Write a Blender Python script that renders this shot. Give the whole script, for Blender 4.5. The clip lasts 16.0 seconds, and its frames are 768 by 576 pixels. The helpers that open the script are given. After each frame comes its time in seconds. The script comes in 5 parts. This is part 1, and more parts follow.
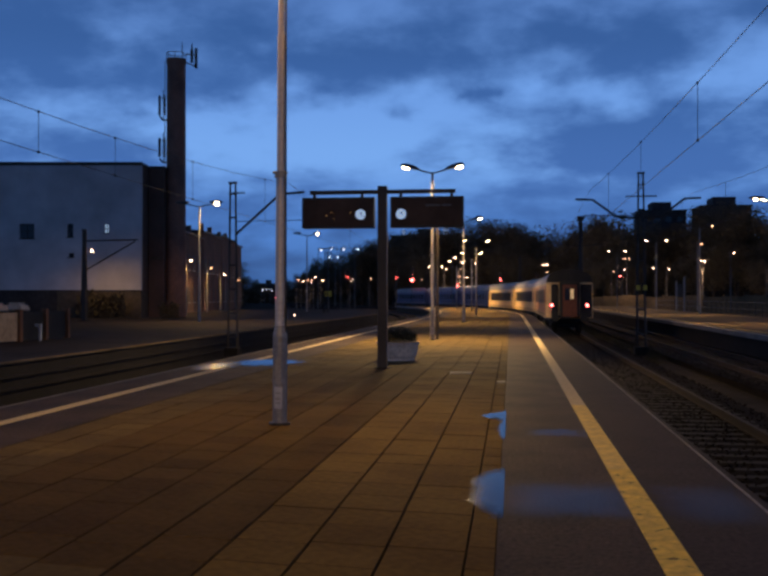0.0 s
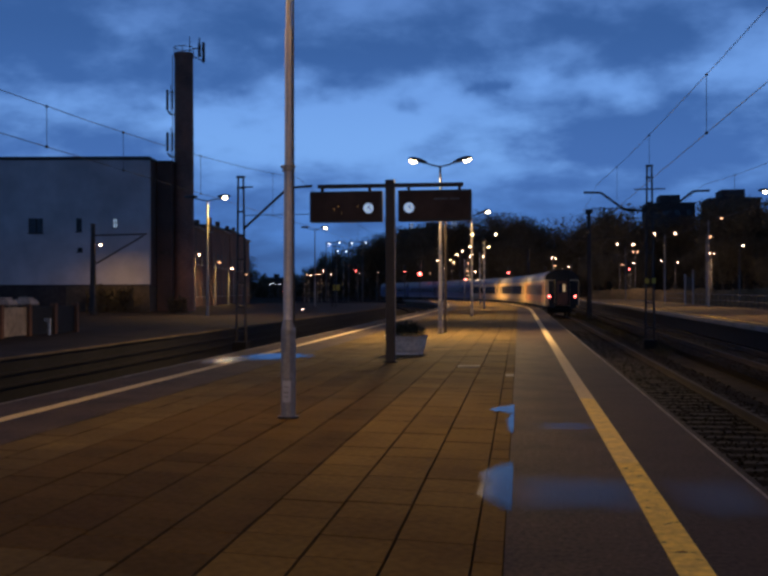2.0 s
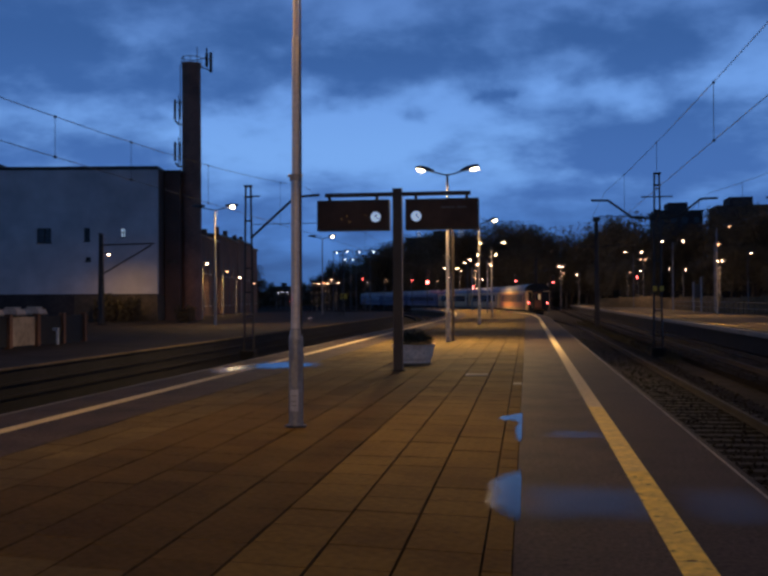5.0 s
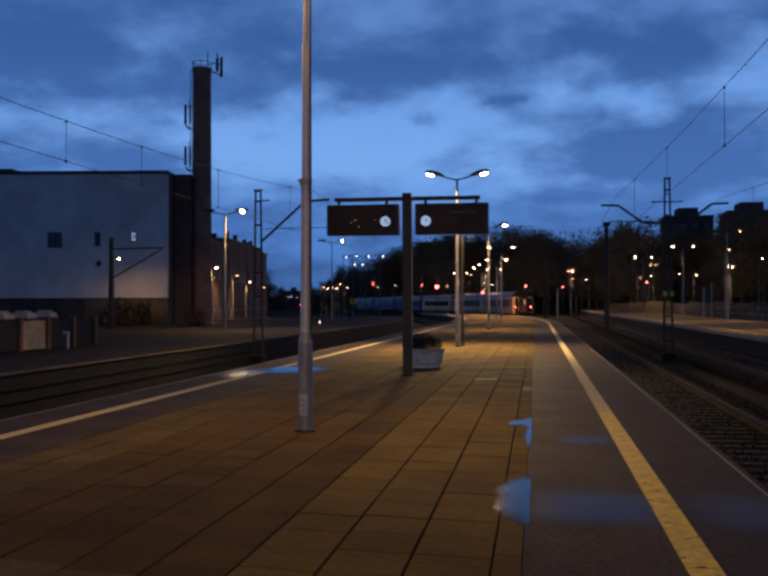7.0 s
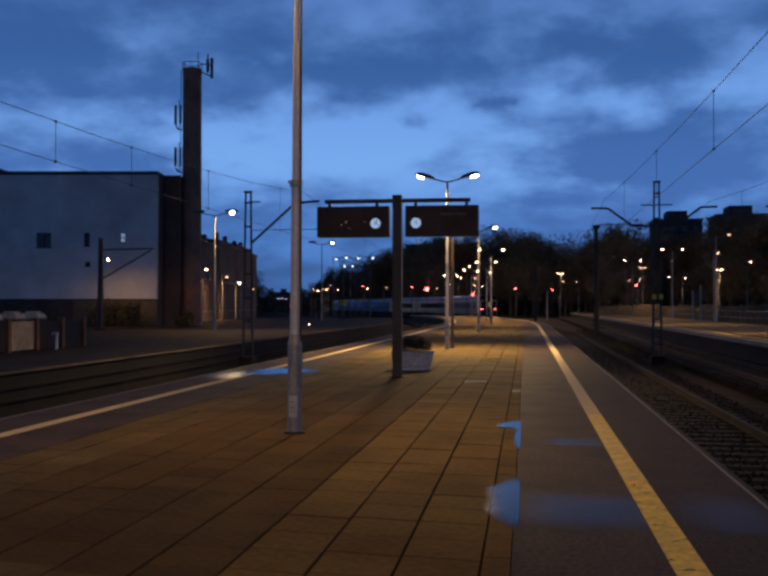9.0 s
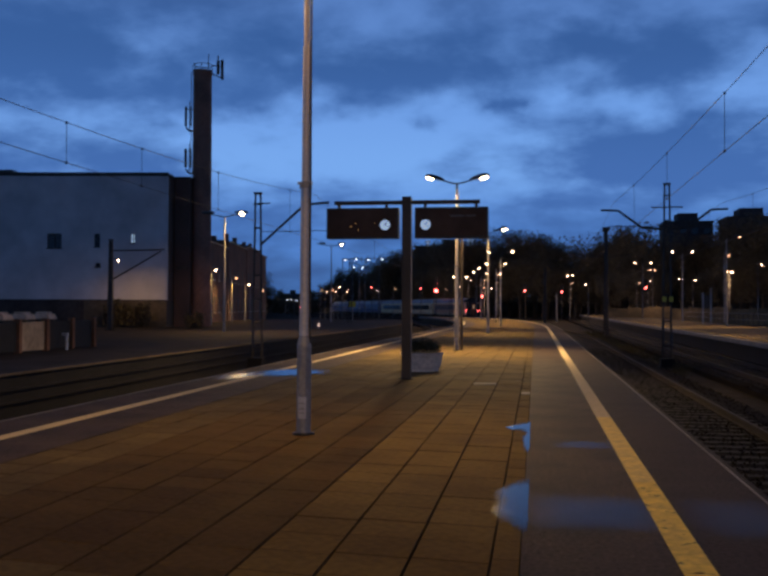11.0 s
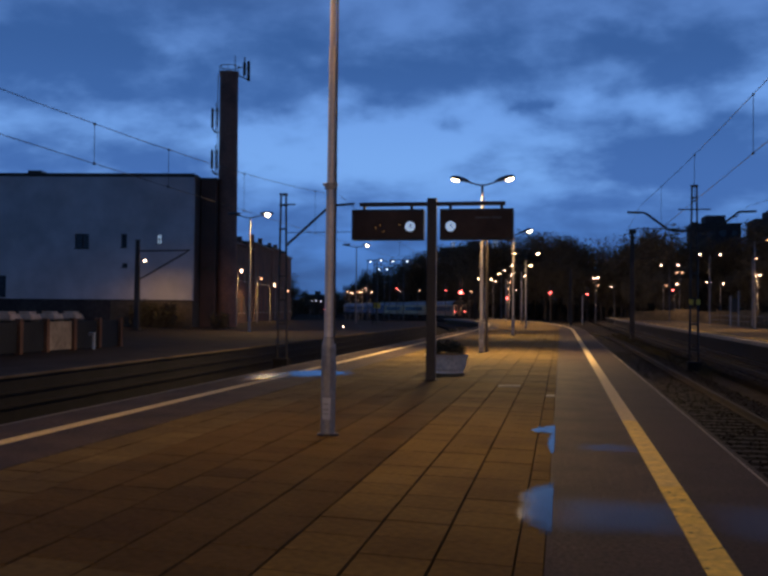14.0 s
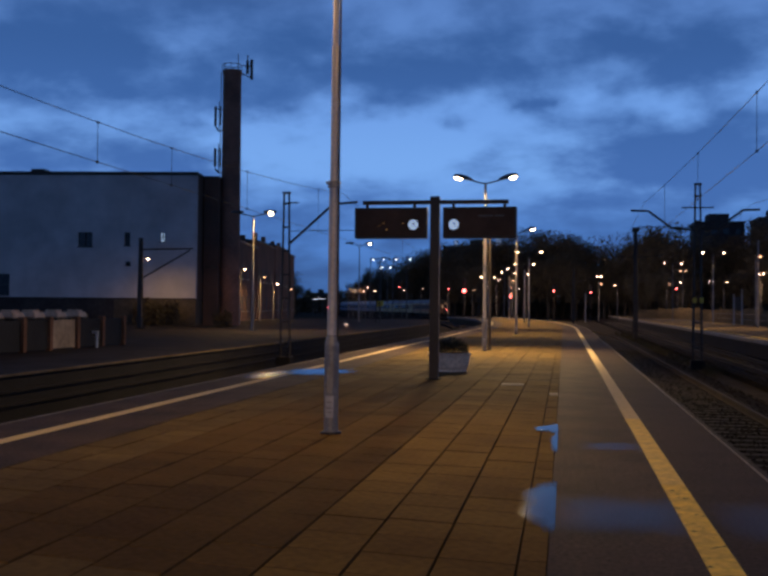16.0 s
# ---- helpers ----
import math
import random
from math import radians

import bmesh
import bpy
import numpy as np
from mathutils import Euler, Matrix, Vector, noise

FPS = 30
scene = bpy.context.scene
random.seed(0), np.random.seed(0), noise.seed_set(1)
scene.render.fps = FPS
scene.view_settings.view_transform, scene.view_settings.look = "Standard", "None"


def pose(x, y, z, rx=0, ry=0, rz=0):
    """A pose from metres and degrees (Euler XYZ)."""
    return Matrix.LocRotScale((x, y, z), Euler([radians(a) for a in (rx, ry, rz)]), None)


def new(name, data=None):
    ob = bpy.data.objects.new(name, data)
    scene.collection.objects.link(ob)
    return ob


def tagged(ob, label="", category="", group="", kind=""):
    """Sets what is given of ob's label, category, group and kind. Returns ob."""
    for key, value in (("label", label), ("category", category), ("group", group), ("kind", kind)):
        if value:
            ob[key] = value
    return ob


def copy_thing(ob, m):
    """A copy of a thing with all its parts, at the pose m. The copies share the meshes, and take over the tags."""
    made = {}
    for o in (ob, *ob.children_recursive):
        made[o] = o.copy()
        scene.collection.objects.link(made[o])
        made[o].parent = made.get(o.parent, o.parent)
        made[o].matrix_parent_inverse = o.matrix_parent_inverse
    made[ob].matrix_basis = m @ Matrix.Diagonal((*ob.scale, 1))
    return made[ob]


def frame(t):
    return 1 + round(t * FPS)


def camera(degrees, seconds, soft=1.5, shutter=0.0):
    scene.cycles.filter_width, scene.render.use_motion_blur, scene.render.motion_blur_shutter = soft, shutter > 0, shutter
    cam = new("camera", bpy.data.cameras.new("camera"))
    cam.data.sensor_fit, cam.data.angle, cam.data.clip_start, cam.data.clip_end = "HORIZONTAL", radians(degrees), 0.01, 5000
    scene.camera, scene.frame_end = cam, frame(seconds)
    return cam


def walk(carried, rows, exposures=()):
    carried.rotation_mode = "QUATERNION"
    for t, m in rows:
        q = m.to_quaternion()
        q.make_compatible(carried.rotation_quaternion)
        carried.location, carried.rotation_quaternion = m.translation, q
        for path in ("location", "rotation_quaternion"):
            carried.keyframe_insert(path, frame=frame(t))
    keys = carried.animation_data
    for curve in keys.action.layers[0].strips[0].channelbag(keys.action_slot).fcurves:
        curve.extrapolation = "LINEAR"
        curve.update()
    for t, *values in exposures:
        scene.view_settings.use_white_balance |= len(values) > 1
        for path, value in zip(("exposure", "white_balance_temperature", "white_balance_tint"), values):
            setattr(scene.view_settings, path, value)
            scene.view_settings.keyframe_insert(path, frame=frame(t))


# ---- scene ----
cam = camera(42.8, 16.0, soft=3.0)
PATH = [
    (0, pose(0, 0, 1.55, 90.516, 0.000, 7.379)),
    (0.5, pose(0, 0, 1.55, 90.123, 0.089, 7.320)),
    (1, pose(0, 0, 1.55, 89.864, 0.086, 7.345)),
    (1.5, pose(0, 0, 1.55, 89.814, 0.300, 7.591)),
    (2, pose(0, 0, 1.55, 90.150, 0.135, 7.849)),
    (2.5, pose(0, 0, 1.55, 90.154, 0.314, 7.918)),
    (3, pose(0, 0, 1.55, 90.308, 0.549, 7.922)),
    (3.5, pose(0, 0, 1.55, 90.442, 0.367, 8.006)),
    (4, pose(0, 0, 1.55, 90.555, 0.287, 8.017)),
    (6.5, pose(0, 0, 1.55, 90.783, 0.256, 8.847)),
    (7, pose(0, 0, 1.55, 90.923, 0.153, 8.838)),
    (7.5, pose(0, 0, 1.55, 91.102, 0.099, 8.579)),
    (8, pose(0, 0, 1.55, 91.187, 0.159, 8.481)),
    (8.5, pose(0, 0, 1.55, 91.160, 0.096, 8.273)),
    (9, pose(0, 0, 1.55, 91.035, -0.047, 8.247)),
    (11.5, pose(0, 0, 1.55, 91.141, -0.209, 8.869)),
    (12, pose(0, 0, 1.55, 91.037, -0.152, 8.947)),
    (12.5, pose(0, 0, 1.55, 91.071, -0.108, 9.232)),
    (13, pose(0, 0, 1.55, 91.159, -0.216, 9.552)),
    (13.5, pose(0, 0, 1.55, 91.132, -0.323, 9.998)),
    (14, pose(0, 0, 1.55, 91.199, -0.524, 10.231)),
    (14.5, pose(0, 0, 1.55, 91.295, -0.491, 10.218)),
    (15, pose(0, 0, 1.55, 91.520, -0.459, 10.298)),
    (15.5, pose(0, 0, 1.55, 91.403, -0.536, 10.293)),
    (16, pose(0, 0, 1.55, 91.099, -0.530, 10.411)),
]
walk(cam, PATH)

# ---------------------------------------------------------------- world and light
def srgb(r, g, b):
    f = lambda c: (c / 255 / 12.92) if c <= 10 else ((c / 255 + 0.055) / 1.055) ** 2.4
    return (f(r), f(g), f(b), 1.0)


def dusk(r, g, b):
    c = srgb(r, g, b)
    return (c[0] * 1.36, c[1] * 1.13, c[2] * 1.09, 1.0)


world = bpy.data.worlds.new("dusk_sky")
scene.world = world
world.use_nodes = True
wn, wl = world.node_tree.nodes, world.node_tree.links
wn.clear()


def wnode(kind, **kw):
    n = wn.new(kind)
    for k, v in kw.items():
        n.inputs[k.replace("_", " ")].default_value = v
    return n


w_out, w_bg = wn.new("ShaderNodeOutputWorld"), wn.new("ShaderNodeBackground")
w_tc, w_sep = wn.new("ShaderNodeTexCoord"), wn.new("ShaderNodeSeparateXYZ")
wl.new(w_tc.outputs["Generated"], w_sep.inputs[0])


def wmath(op, a, b):
    n = wn.new("ShaderNodeMath")
    n.operation = op
    for i, v in enumerate((a, b)):
        if isinstance(v, (int, float)):
            n.inputs[i].default_value = v
        else:
            wl.new(v, n.inputs[i])
    return n.outputs[0]


def wramp(fac, stops, mode="EASE"):
    n = wn.new("ShaderNodeValToRGB")
    n.color_ramp.interpolation = mode
    els = n.color_ramp.elements
    while len(els) < len(stops):
        els.new(0.5)
    for e, (p, c) in zip(els, stops):
        e.position, e.color = p, c
    wl.new(fac, n.inputs[0])
    return n.outputs[0]


# clouds lie on a flat deck overhead, so they crowd towards the horizon
w_up = wmath("ADD", wmath("MAXIMUM", w_sep.outputs[2], 0.0), 0.30)
w_cx, w_cy = wmath("DIVIDE", w_sep.outputs[0], w_up), wmath("DIVIDE", w_sep.outputs[1], w_up)
w_vec = wn.new("ShaderNodeCombineXYZ")
w_vec.inputs[2].default_value = 7.9
wl.new(w_cx, w_vec.inputs[0]), wl.new(w_cy, w_vec.inputs[1])
w_noise = wnode("ShaderNodeTexNoise", Scale=4.6, Detail=6.0, Roughness=0.52, Distortion=0.1)
wl.new(w_vec.outputs[0], w_noise.inputs["Vector"])
w_big = wnode("ShaderNodeTexNoise", Scale=1.7, Detail=3.0, Roughness=0.5)
wl.new(w_vec.outputs[0], w_big.inputs["Vector"])
# clear twilight by height, then the deck of cloud, thicker overhead
w_clear = wramp(w_sep.outputs[2], [(0.0, dusk(54, 96, 156)), (0.07, dusk(70, 122, 194)), (0.14, dusk(102, 158, 226)), (0.20, dusk(96, 150, 220)), (0.30, dusk(78, 124, 190)), (0.45, dusk(34, 46, 74)), (1.0, dusk(16, 21, 36))])
w_cloud = wramp(w_sep.outputs[2], [(0.0, dusk(48, 84, 138)), (0.12, dusk(58, 102, 168)), (0.20, dusk(52, 95, 158)), (0.26, dusk(47, 88, 148)), (0.34, dusk(52, 88, 144)), (0.5, dusk(30, 38, 60)), (1.0, dusk(15, 19, 32))])
w_cover = wmath("ADD", wmath("ADD", wmath("MULTIPLY", w_noise.outputs[0], 0.95), wmath("MULTIPLY", w_big.outputs[0], 0.22)), 0.0)
# the broad banks of cloud ahead and the clear gaps between them:
# bearing, height, half width, half height, thickness (below zero: a gap)
BANKS = [
    (-0.428, 0.232, 0.093, 0.029, 0.18),
    (-0.568, 0.291, 0.125, 0.048, 0.22),
    (-0.543, 0.249, 0.048, 0.013, -0.08),
    (-0.484, 0.182, 0.162, 0.023, -0.08),
    (-0.571, 0.160, 0.084, 0.036, 0.10),
    (-0.216, 0.187, 0.094, 0.027, -0.17),
    (-0.149, 0.239, 0.091, 0.021, 0.10),
    (-0.296, 0.259, 0.052, 0.033, 0.04),
    (-0.082, 0.161, 0.106, 0.032, -0.08),
    (0.083, 0.212, 0.053, 0.015, -0.17),
    (0.092, 0.253, 0.090, 0.024, 0.15),
    (0.016, 0.218, 0.032, 0.016, 0.06),
    (-0.028, 0.207, 0.015, 0.007, 0.16),
    (-0.100, 0.188, 0.017, 0.007, 0.16),
    (0.049, 0.294, 0.063, 0.013, -0.10),
    (0.073, 0.168, 0.074, 0.026, 0.10),
    (0.143, 0.142, 0.086, 0.043, 0.12),
    (-0.280, 0.295, 0.057, 0.016, 0.05),
    (-0.416, 0.157, 0.037, 0.011, 0.08),
]
w_ahead = wmath("MAXIMUM", w_sep.outputs[1], 0.2)
w_view = wn.new("ShaderNodeCombineXYZ")
wl.new(wmath("DIVIDE", w_sep.outputs[0], w_ahead), w_view.inputs[0]), wl.new(wmath("DIVIDE", w_sep.outputs[2], w_ahead), w_view.inputs[1])
w_fray = wnode("ShaderNodeTexNoise", Scale=13.0, Detail=4.0, Roughness=0.55)
wl.new(w_view.outputs[0], w_fray.inputs["Vector"])


def wvec(op, a, b):
    n = wn.new("ShaderNodeVectorMath")
    n.operation = op
    for k, v in enumerate((a, b)):
        if isinstance(v, tuple):
            n.inputs[k].default_value = v
        else:
            wl.new(v, n.inputs[k])
    return n.outputs["Value" if op == "DOT_PRODUCT" else "Vector"]


# ragged rims: the banks are pushed about by a fine noise
w_place = wvec("ADD", w_view.outputs[0], wvec("MULTIPLY", wvec("SUBTRACT", w_fray.outputs["Color"], (0.5, 0.5, 0.5)), (0.16, 0.06, 0.0)))
for bu, bv, bw, bh, thick in BANKS:
    d = wvec("MULTIPLY", wvec("SUBTRACT", w_place, (bu, bv, 0.0)), (1 / bw, 1 / bh, 0.0))
    w_cover = wmath("ADD", w_cover, wmath("MULTIPLY", wmath("POWER", 0.6, wvec("DOT_PRODUCT", d, d)), thick))
w_mask = wramp(w_cover, [(0.40, (0, 0, 0, 1)), (0.78, (1, 1, 1, 1))])
w_mix = wn.new("ShaderNodeMixRGB")
wl.new(w_mask, w_mix.inputs[0]), wl.new(w_clear, w_mix.inputs[1]), wl.new(w_cloud, w_mix.inputs[2])
wl.new(w_mix.outputs[0], w_bg.inputs[0])
w_bg.inputs[1].default_value = 1.02
wl.new(w_bg.outputs[0], w_out.inputs[0])


def lamp(name, x, y, z, watts, colour=(1.0, 0.60, 0.20), size=0.35, spread=150, tilt=0):
    d = bpy.data.lights.new(name, "AREA")
    d.shape, d.size, d.energy, d.color, d.spread = "DISK", size, watts, colour, radians(spread)
    ob = new(name, d)
    ob.matrix_world = pose(x, y, z, tilt)
    return ob


LAMP_X = -2.80
# twin-headed platform lamps in one row, one of them behind the camera
for y, watts, lean in ((-11.8, 2000, 0), (11.68, 58, 6), (35.2, 600, -20), (58.7, 300, 0), (82.2, 300, 0)):
    for dx in (-0.95, 0.95):
        lamp("platform_light", LAMP_X + dx, y, 6.02, watts, (1.0, 0.57, 0.14) if y < 20 else (1.0, 0.64, 0.27), spread=178 if y < 0 else 150, tilt=lean)
for x, y in ((-4.1, 105.4), (-7.0, 128.6)):
    lamp("platform_light", x, y, 6.02, 1600)
lamp("yard_light", -28.9, 66.4, 3.9, 36, tilt=28, spread=150)
for x, y, z in ((-26.5, 79.0, 4.35), (-29.5, 93.5, 4.2), (-31.2, 103.6, 3.8)):
    lamp("yard_light", x, y, z, 150)
for x, y in ((-17.9, 58.0), (14.0, 57.0), (14.0, 86.0), (14.0, 118.0)):
    lamp("platform_light", x, y, 7.0, 650 if x < 0 else 560, spread=178)

# street lamps before the wood
for x, y, z in ((6.8, 197.9, 7.5), (19.4, 169.2, 7.5), (33.8, 180.1, 7.5), (-9.5, 184.5, 7.5), (-16.0, 222.0, 7.5), (-42.5, 205.0, 4.4)):
    d = bpy.data.lights.new("street_light", "POINT")
    d.energy, d.color, d.shadow_soft_size = 350 if z < 5 else 1300 if x == 19.4 else 3800, (1.0, 0.62, 0.36), 0.15
    # light at x 19.4 is moved 8 m off its post to brighten the wall
    new("street_light", d).matrix_world = pose(x, y - (8.0 if x == 19.4 else 2.5), z - 1.0)

# ---------------------------------------------------------------- materials
MATS = {}


def mat(name, colour, rough=0.7, metal=0.0, grain=8.0, vary=0.25, bump=0.0, fine=90.0, second=None, patch=0.8, per_object=0.0, emit=None, power=0.0, coat=0.0, spec=0.35, per_island=0.0):
    """Paint or stone with two scales of variation: broad patches and fine grain."""
    if name in MATS:
        return MATS[name]
    m = bpy.data.materials.new(name)
    m.use_nodes = True
    n, l = m.node_tree.nodes, m.node_tree.links
    b = n["Principled BSDF"]
    tc = n.new("ShaderNodeTexCoord")
    geo = n.new("ShaderNodeNewGeometry")
    n1, n2 = n.new("ShaderNodeTexNoise"), n.new("ShaderNodeTexNoise")
    n1.inputs["Scale"].default_value, n1.inputs["Detail"].default_value = patch, 5
    n2.inputs["Scale"].default_value, n2.inputs["Detail"].default_value = grain, 6
    l.new(geo.outputs["Position"], n1.inputs["Vector"]), l.new(tc.outputs["Object"], n2.inputs["Vector"])
    c1 = colour if len(colour) == 4 else (*colour, 1)
    c2 = (*second, 1) if second else tuple(c * (1 - 1.6 * vary) for c in c1[:3]) + (1,)
    mx = n.new("ShaderNodeMixRGB")
    rp = n.new("ShaderNodeValToRGB")
    rp.color_ramp.elements[0].position, rp.color_ramp.elements[1].position = 0.38, 0.66
    l.new(n1.outputs[0], rp.inputs[0]), l.new(rp.outputs[0], mx.inputs[0])
    mx.inputs[1].default_value, mx.inputs[2].default_value = c1, c2
    hs = n.new("ShaderNodeHueSaturation")
    ma = n.new("ShaderNodeMath")
    ma.operation = "MULTIPLY_ADD"
    ma.inputs[1].default_value, ma.inputs[2].default_value = 4.5 * vary, 1 - 2.25 * vary
    l.new(n2.outputs[0], ma.inputs[0])
    value = ma.outputs[0]
    if per_object or per_island:
        oi = n.new("ShaderNodeObjectInfo")
        mb = n.new("ShaderNodeMath")
        mb.operation = "MULTIPLY_ADD"
        amount = per_object or per_island
        mb.inputs[1].default_value, mb.inputs[2].default_value = 2 * amount, 1 - amount
        l.new(oi.outputs["Random"] if per_object else geo.outputs["Random Per Island"], mb.inputs[0])
        mc = n.new("ShaderNodeMath")
        mc.operation = "MULTIPLY"
        l.new(value, mc.inputs[0]), l.new(mb.outputs[0], mc.inputs[1])
        value = mc.outputs[0]
    l.new(value, hs.inputs["Value"]), l.new(mx.outputs[0], hs.inputs["Color"])
    l.new(hs.outputs[0], b.inputs["Base Color"])
    b.inputs["Roughness"].default_value, b.inputs["Metallic"].default_value = rough, metal
    b.inputs["Coat Weight"].default_value = coat
    b.inputs["Specular IOR Level"].default_value = spec
    if bump:
        n3, bp = n.new("ShaderNodeTexNoise"), n.new("ShaderNodeBump")
        n3.inputs["Scale"].default_value, n3.inputs["Detail"].default_value = fine, 4
        bp.inputs["Strength"].default_value, bp.inputs["Distance"].default_value = bump, 0.01
        l.new(geo.outputs["Position"], n3.inputs["Vector"]), l.new(n3.outputs[0], bp.inputs["Height"]), l.new(bp.outputs[0], b.inputs["Normal"])
    if emit:
        b.inputs["Emission Color"].default_value = (*emit, 1)
        b.inputs["Emission Strength"].default_value = power
    MATS[name] = m
    return m


# slab tints differ, but the darker two also paint in weaker light leftwards
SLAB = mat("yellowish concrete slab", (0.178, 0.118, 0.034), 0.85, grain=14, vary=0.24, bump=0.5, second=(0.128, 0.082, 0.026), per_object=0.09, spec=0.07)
SLABMID = mat("brownish concrete slab, dimmed in colour", (0.106, 0.066, 0.020), 0.85, grain=14, vary=0.25, bump=0.5, second=(0.076, 0.048, 0.016), per_object=0.09, spec=0.07)
SLABRED = mat("reddish concrete slab, dimmed more in colour", (0.078, 0.046, 0.014), 0.85, grain=14, vary=0.26, bump=0.5, second=(0.066, 0.041, 0.014), per_object=0.09, spec=0.07)
BED = mat("mortar sand", (0.09, 0.06, 0.03), 0.95, bump=0.3)
ASPHALT = mat("asphalt", (0.078, 0.056, 0.040), 0.7, grain=26, vary=0.6, bump=1.0, fine=30, spec=0.1, patch=1.1, second=(0.042, 0.032, 0.026))
YARD = mat("dark yard asphalt", (0.045, 0.036, 0.031), 0.85, grain=20, vary=0.3, bump=0.6, fine=20, spec=0.1)
SLABFAR = mat("worn concrete slab", (0.138, 0.096, 0.036), 0.85, grain=14, vary=0.22, bump=0.4, second=(0.092, 0.065, 0.028), per_island=0.14, spec=0.08)
PALESLAB = mat("pale new concrete", (0.42, 0.36, 0.24), 0.8, grain=12, bump=0.3)
EDGE = mat("edge concrete", (0.18, 0.135, 0.085), 0.9, grain=10, bump=0.3, spec=0.05)
NOSE = mat("worn concrete nosing", (0.24, 0.22, 0.20), 0.7, grain=10, bump=0.3)
YELLOW = mat("worn yellow paint", (0.95, 0.70, 0.15), 0.75, grain=16, vary=0.2, second=(0.74, 0.54, 0.14), bump=0.3, patch=5.0, spec=0.1)
# dark chips worn through the paint
yn, yl = YELLOW.node_tree.nodes, YELLOW.node_tree.links
y_b = yn["Principled BSDF"]
y_src = y_b.inputs["Base Color"].links[0].from_socket
y_noise, y_ramp, y_mix, y_pos = yn.new("ShaderNodeTexNoise"), yn.new("ShaderNodeValToRGB"), yn.new("ShaderNodeMixRGB"), yn.new("ShaderNodeNewGeometry")
y_noise.inputs["Scale"].default_value, y_noise.inputs["Detail"].default_value = 9.0, 5.0
y_ramp.color_ramp.elements[0].position, y_ramp.color_ramp.elements[1].position = 0.60, 0.67
y_mix.inputs[2].default_value = (0.10, 0.08, 0.05, 1)
yl.new(y_pos.outputs["Position"], y_noise.inputs["Vector"]), yl.new(y_noise.outputs[0], y_ramp.inputs[0])
yl.new(y_ramp.outputs[0], y_mix.inputs[0]), yl.new(y_src, y_mix.inputs[1]), yl.new(y_mix.outputs[0], y_b.inputs["Base Color"])
# worn paint again, paled: sky sheen at grazing view is put into these colours
HALFLINE = mat("worn yellow paint with slight sheen painted in", (0.86, 0.65, 0.20), 0.75, grain=16, vary=0.2, second=(0.66, 0.51, 0.20), bump=0.3, patch=5.0, spec=0.1)
PALELINE = mat("worn yellow paint with sky sheen painted in", (0.66, 0.54, 0.34), 0.8, grain=16, vary=0.2, second=(0.6, 0.49, 0.29), bump=0.3, patch=4.0, spec=0.1)
# darker copy of the asphalt: the strip's weaker light sits in its colour
EDGEASPHALT = mat("edge asphalt with dimness painted in", (0.056, 0.043, 0.036), 0.75, grain=26, vary=0.5, bump=0.9, fine=30, spec=0.1, patch=1.2, second=(0.042, 0.033, 0.029))
# ballast and sleepers near black: shade over the track bed is in their colour
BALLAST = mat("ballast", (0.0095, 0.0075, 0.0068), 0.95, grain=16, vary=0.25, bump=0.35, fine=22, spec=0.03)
SOIL = mat("dark soil and weeds", (0.03, 0.025, 0.017), 0.95, grain=3, vary=0.3, bump=0.6, fine=6, spec=0.05)
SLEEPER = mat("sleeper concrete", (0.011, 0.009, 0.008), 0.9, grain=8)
RAIL = mat("rail steel", (0.032, 0.024, 0.021), 0.75, 0.1, grain=20, spec=0.15)
STEEL = mat("galvanised steel", (0.25, 0.24, 0.23), 0.45, 0.35, grain=22, vary=0.18)
# brighter copy of the steel: the heads' light on the upper tubes, as colour
LITSTEEL = mat("galvanised steel with lamp light painted in", (0.52, 0.48, 0.43), 0.42, 0.3, grain=22, vary=0.15)
DARKSTEEL = mat("dark painted steel", (0.042, 0.034, 0.028), 0.5, 0.2, grain=20)
HEAD = mat("lamp housing", (0.12, 0.12, 0.12), 0.5, 0.3)
GLOW = mat("sodium lamp glass", (0.9, 0.8, 0.6), 0.4, emit=(1.0, 0.66, 0.34), power=26)
GLOWFAR = mat("far sodium lamp glass", (0.9, 0.8, 0.6), 0.4, emit=(1.0, 0.56, 0.36), power=24)
GLOWWHITE = mat("pale white lamp glass", (0.9, 0.9, 0.9), 0.4, emit=(0.85, 0.9, 1.0), power=5)
GLOWDIM = mat("dim sodium lamp glass", (0.9, 0.8, 0.6), 0.4, emit=(1.0, 0.46, 0.22), power=6.0)
RED = mat("red lamp glass", (0.5, 0.02, 0.02), 0.4, emit=(1.0, 0.09, 0.08), power=18)
SCREEN = mat("dark display glass", (0.075, 0.042, 0.026), 0.6, grain=3, spec=0.15)
DIAL = mat("lit clock dial", (0.7, 0.75, 0.85), 0.4, emit=(0.50, 0.70, 1.0), power=0.5)
AMBER = mat("amber display dots", (0.5, 0.3, 0.1), 0.5, emit=(1.0, 0.5, 0.15), power=0.5)
PLASTER = mat("pale plaster", (0.54, 0.485, 0.47), 0.9, grain=0.9, vary=0.11, patch=0.35, second=(0.43, 0.385, 0.37), bump=0.2, fine=30)
BRICKDARK = mat("dark brick", (0.135, 0.074, 0.052), 0.9, grain=12, bump=0.3, patch=0.5, second=(0.085, 0.052, 0.04))
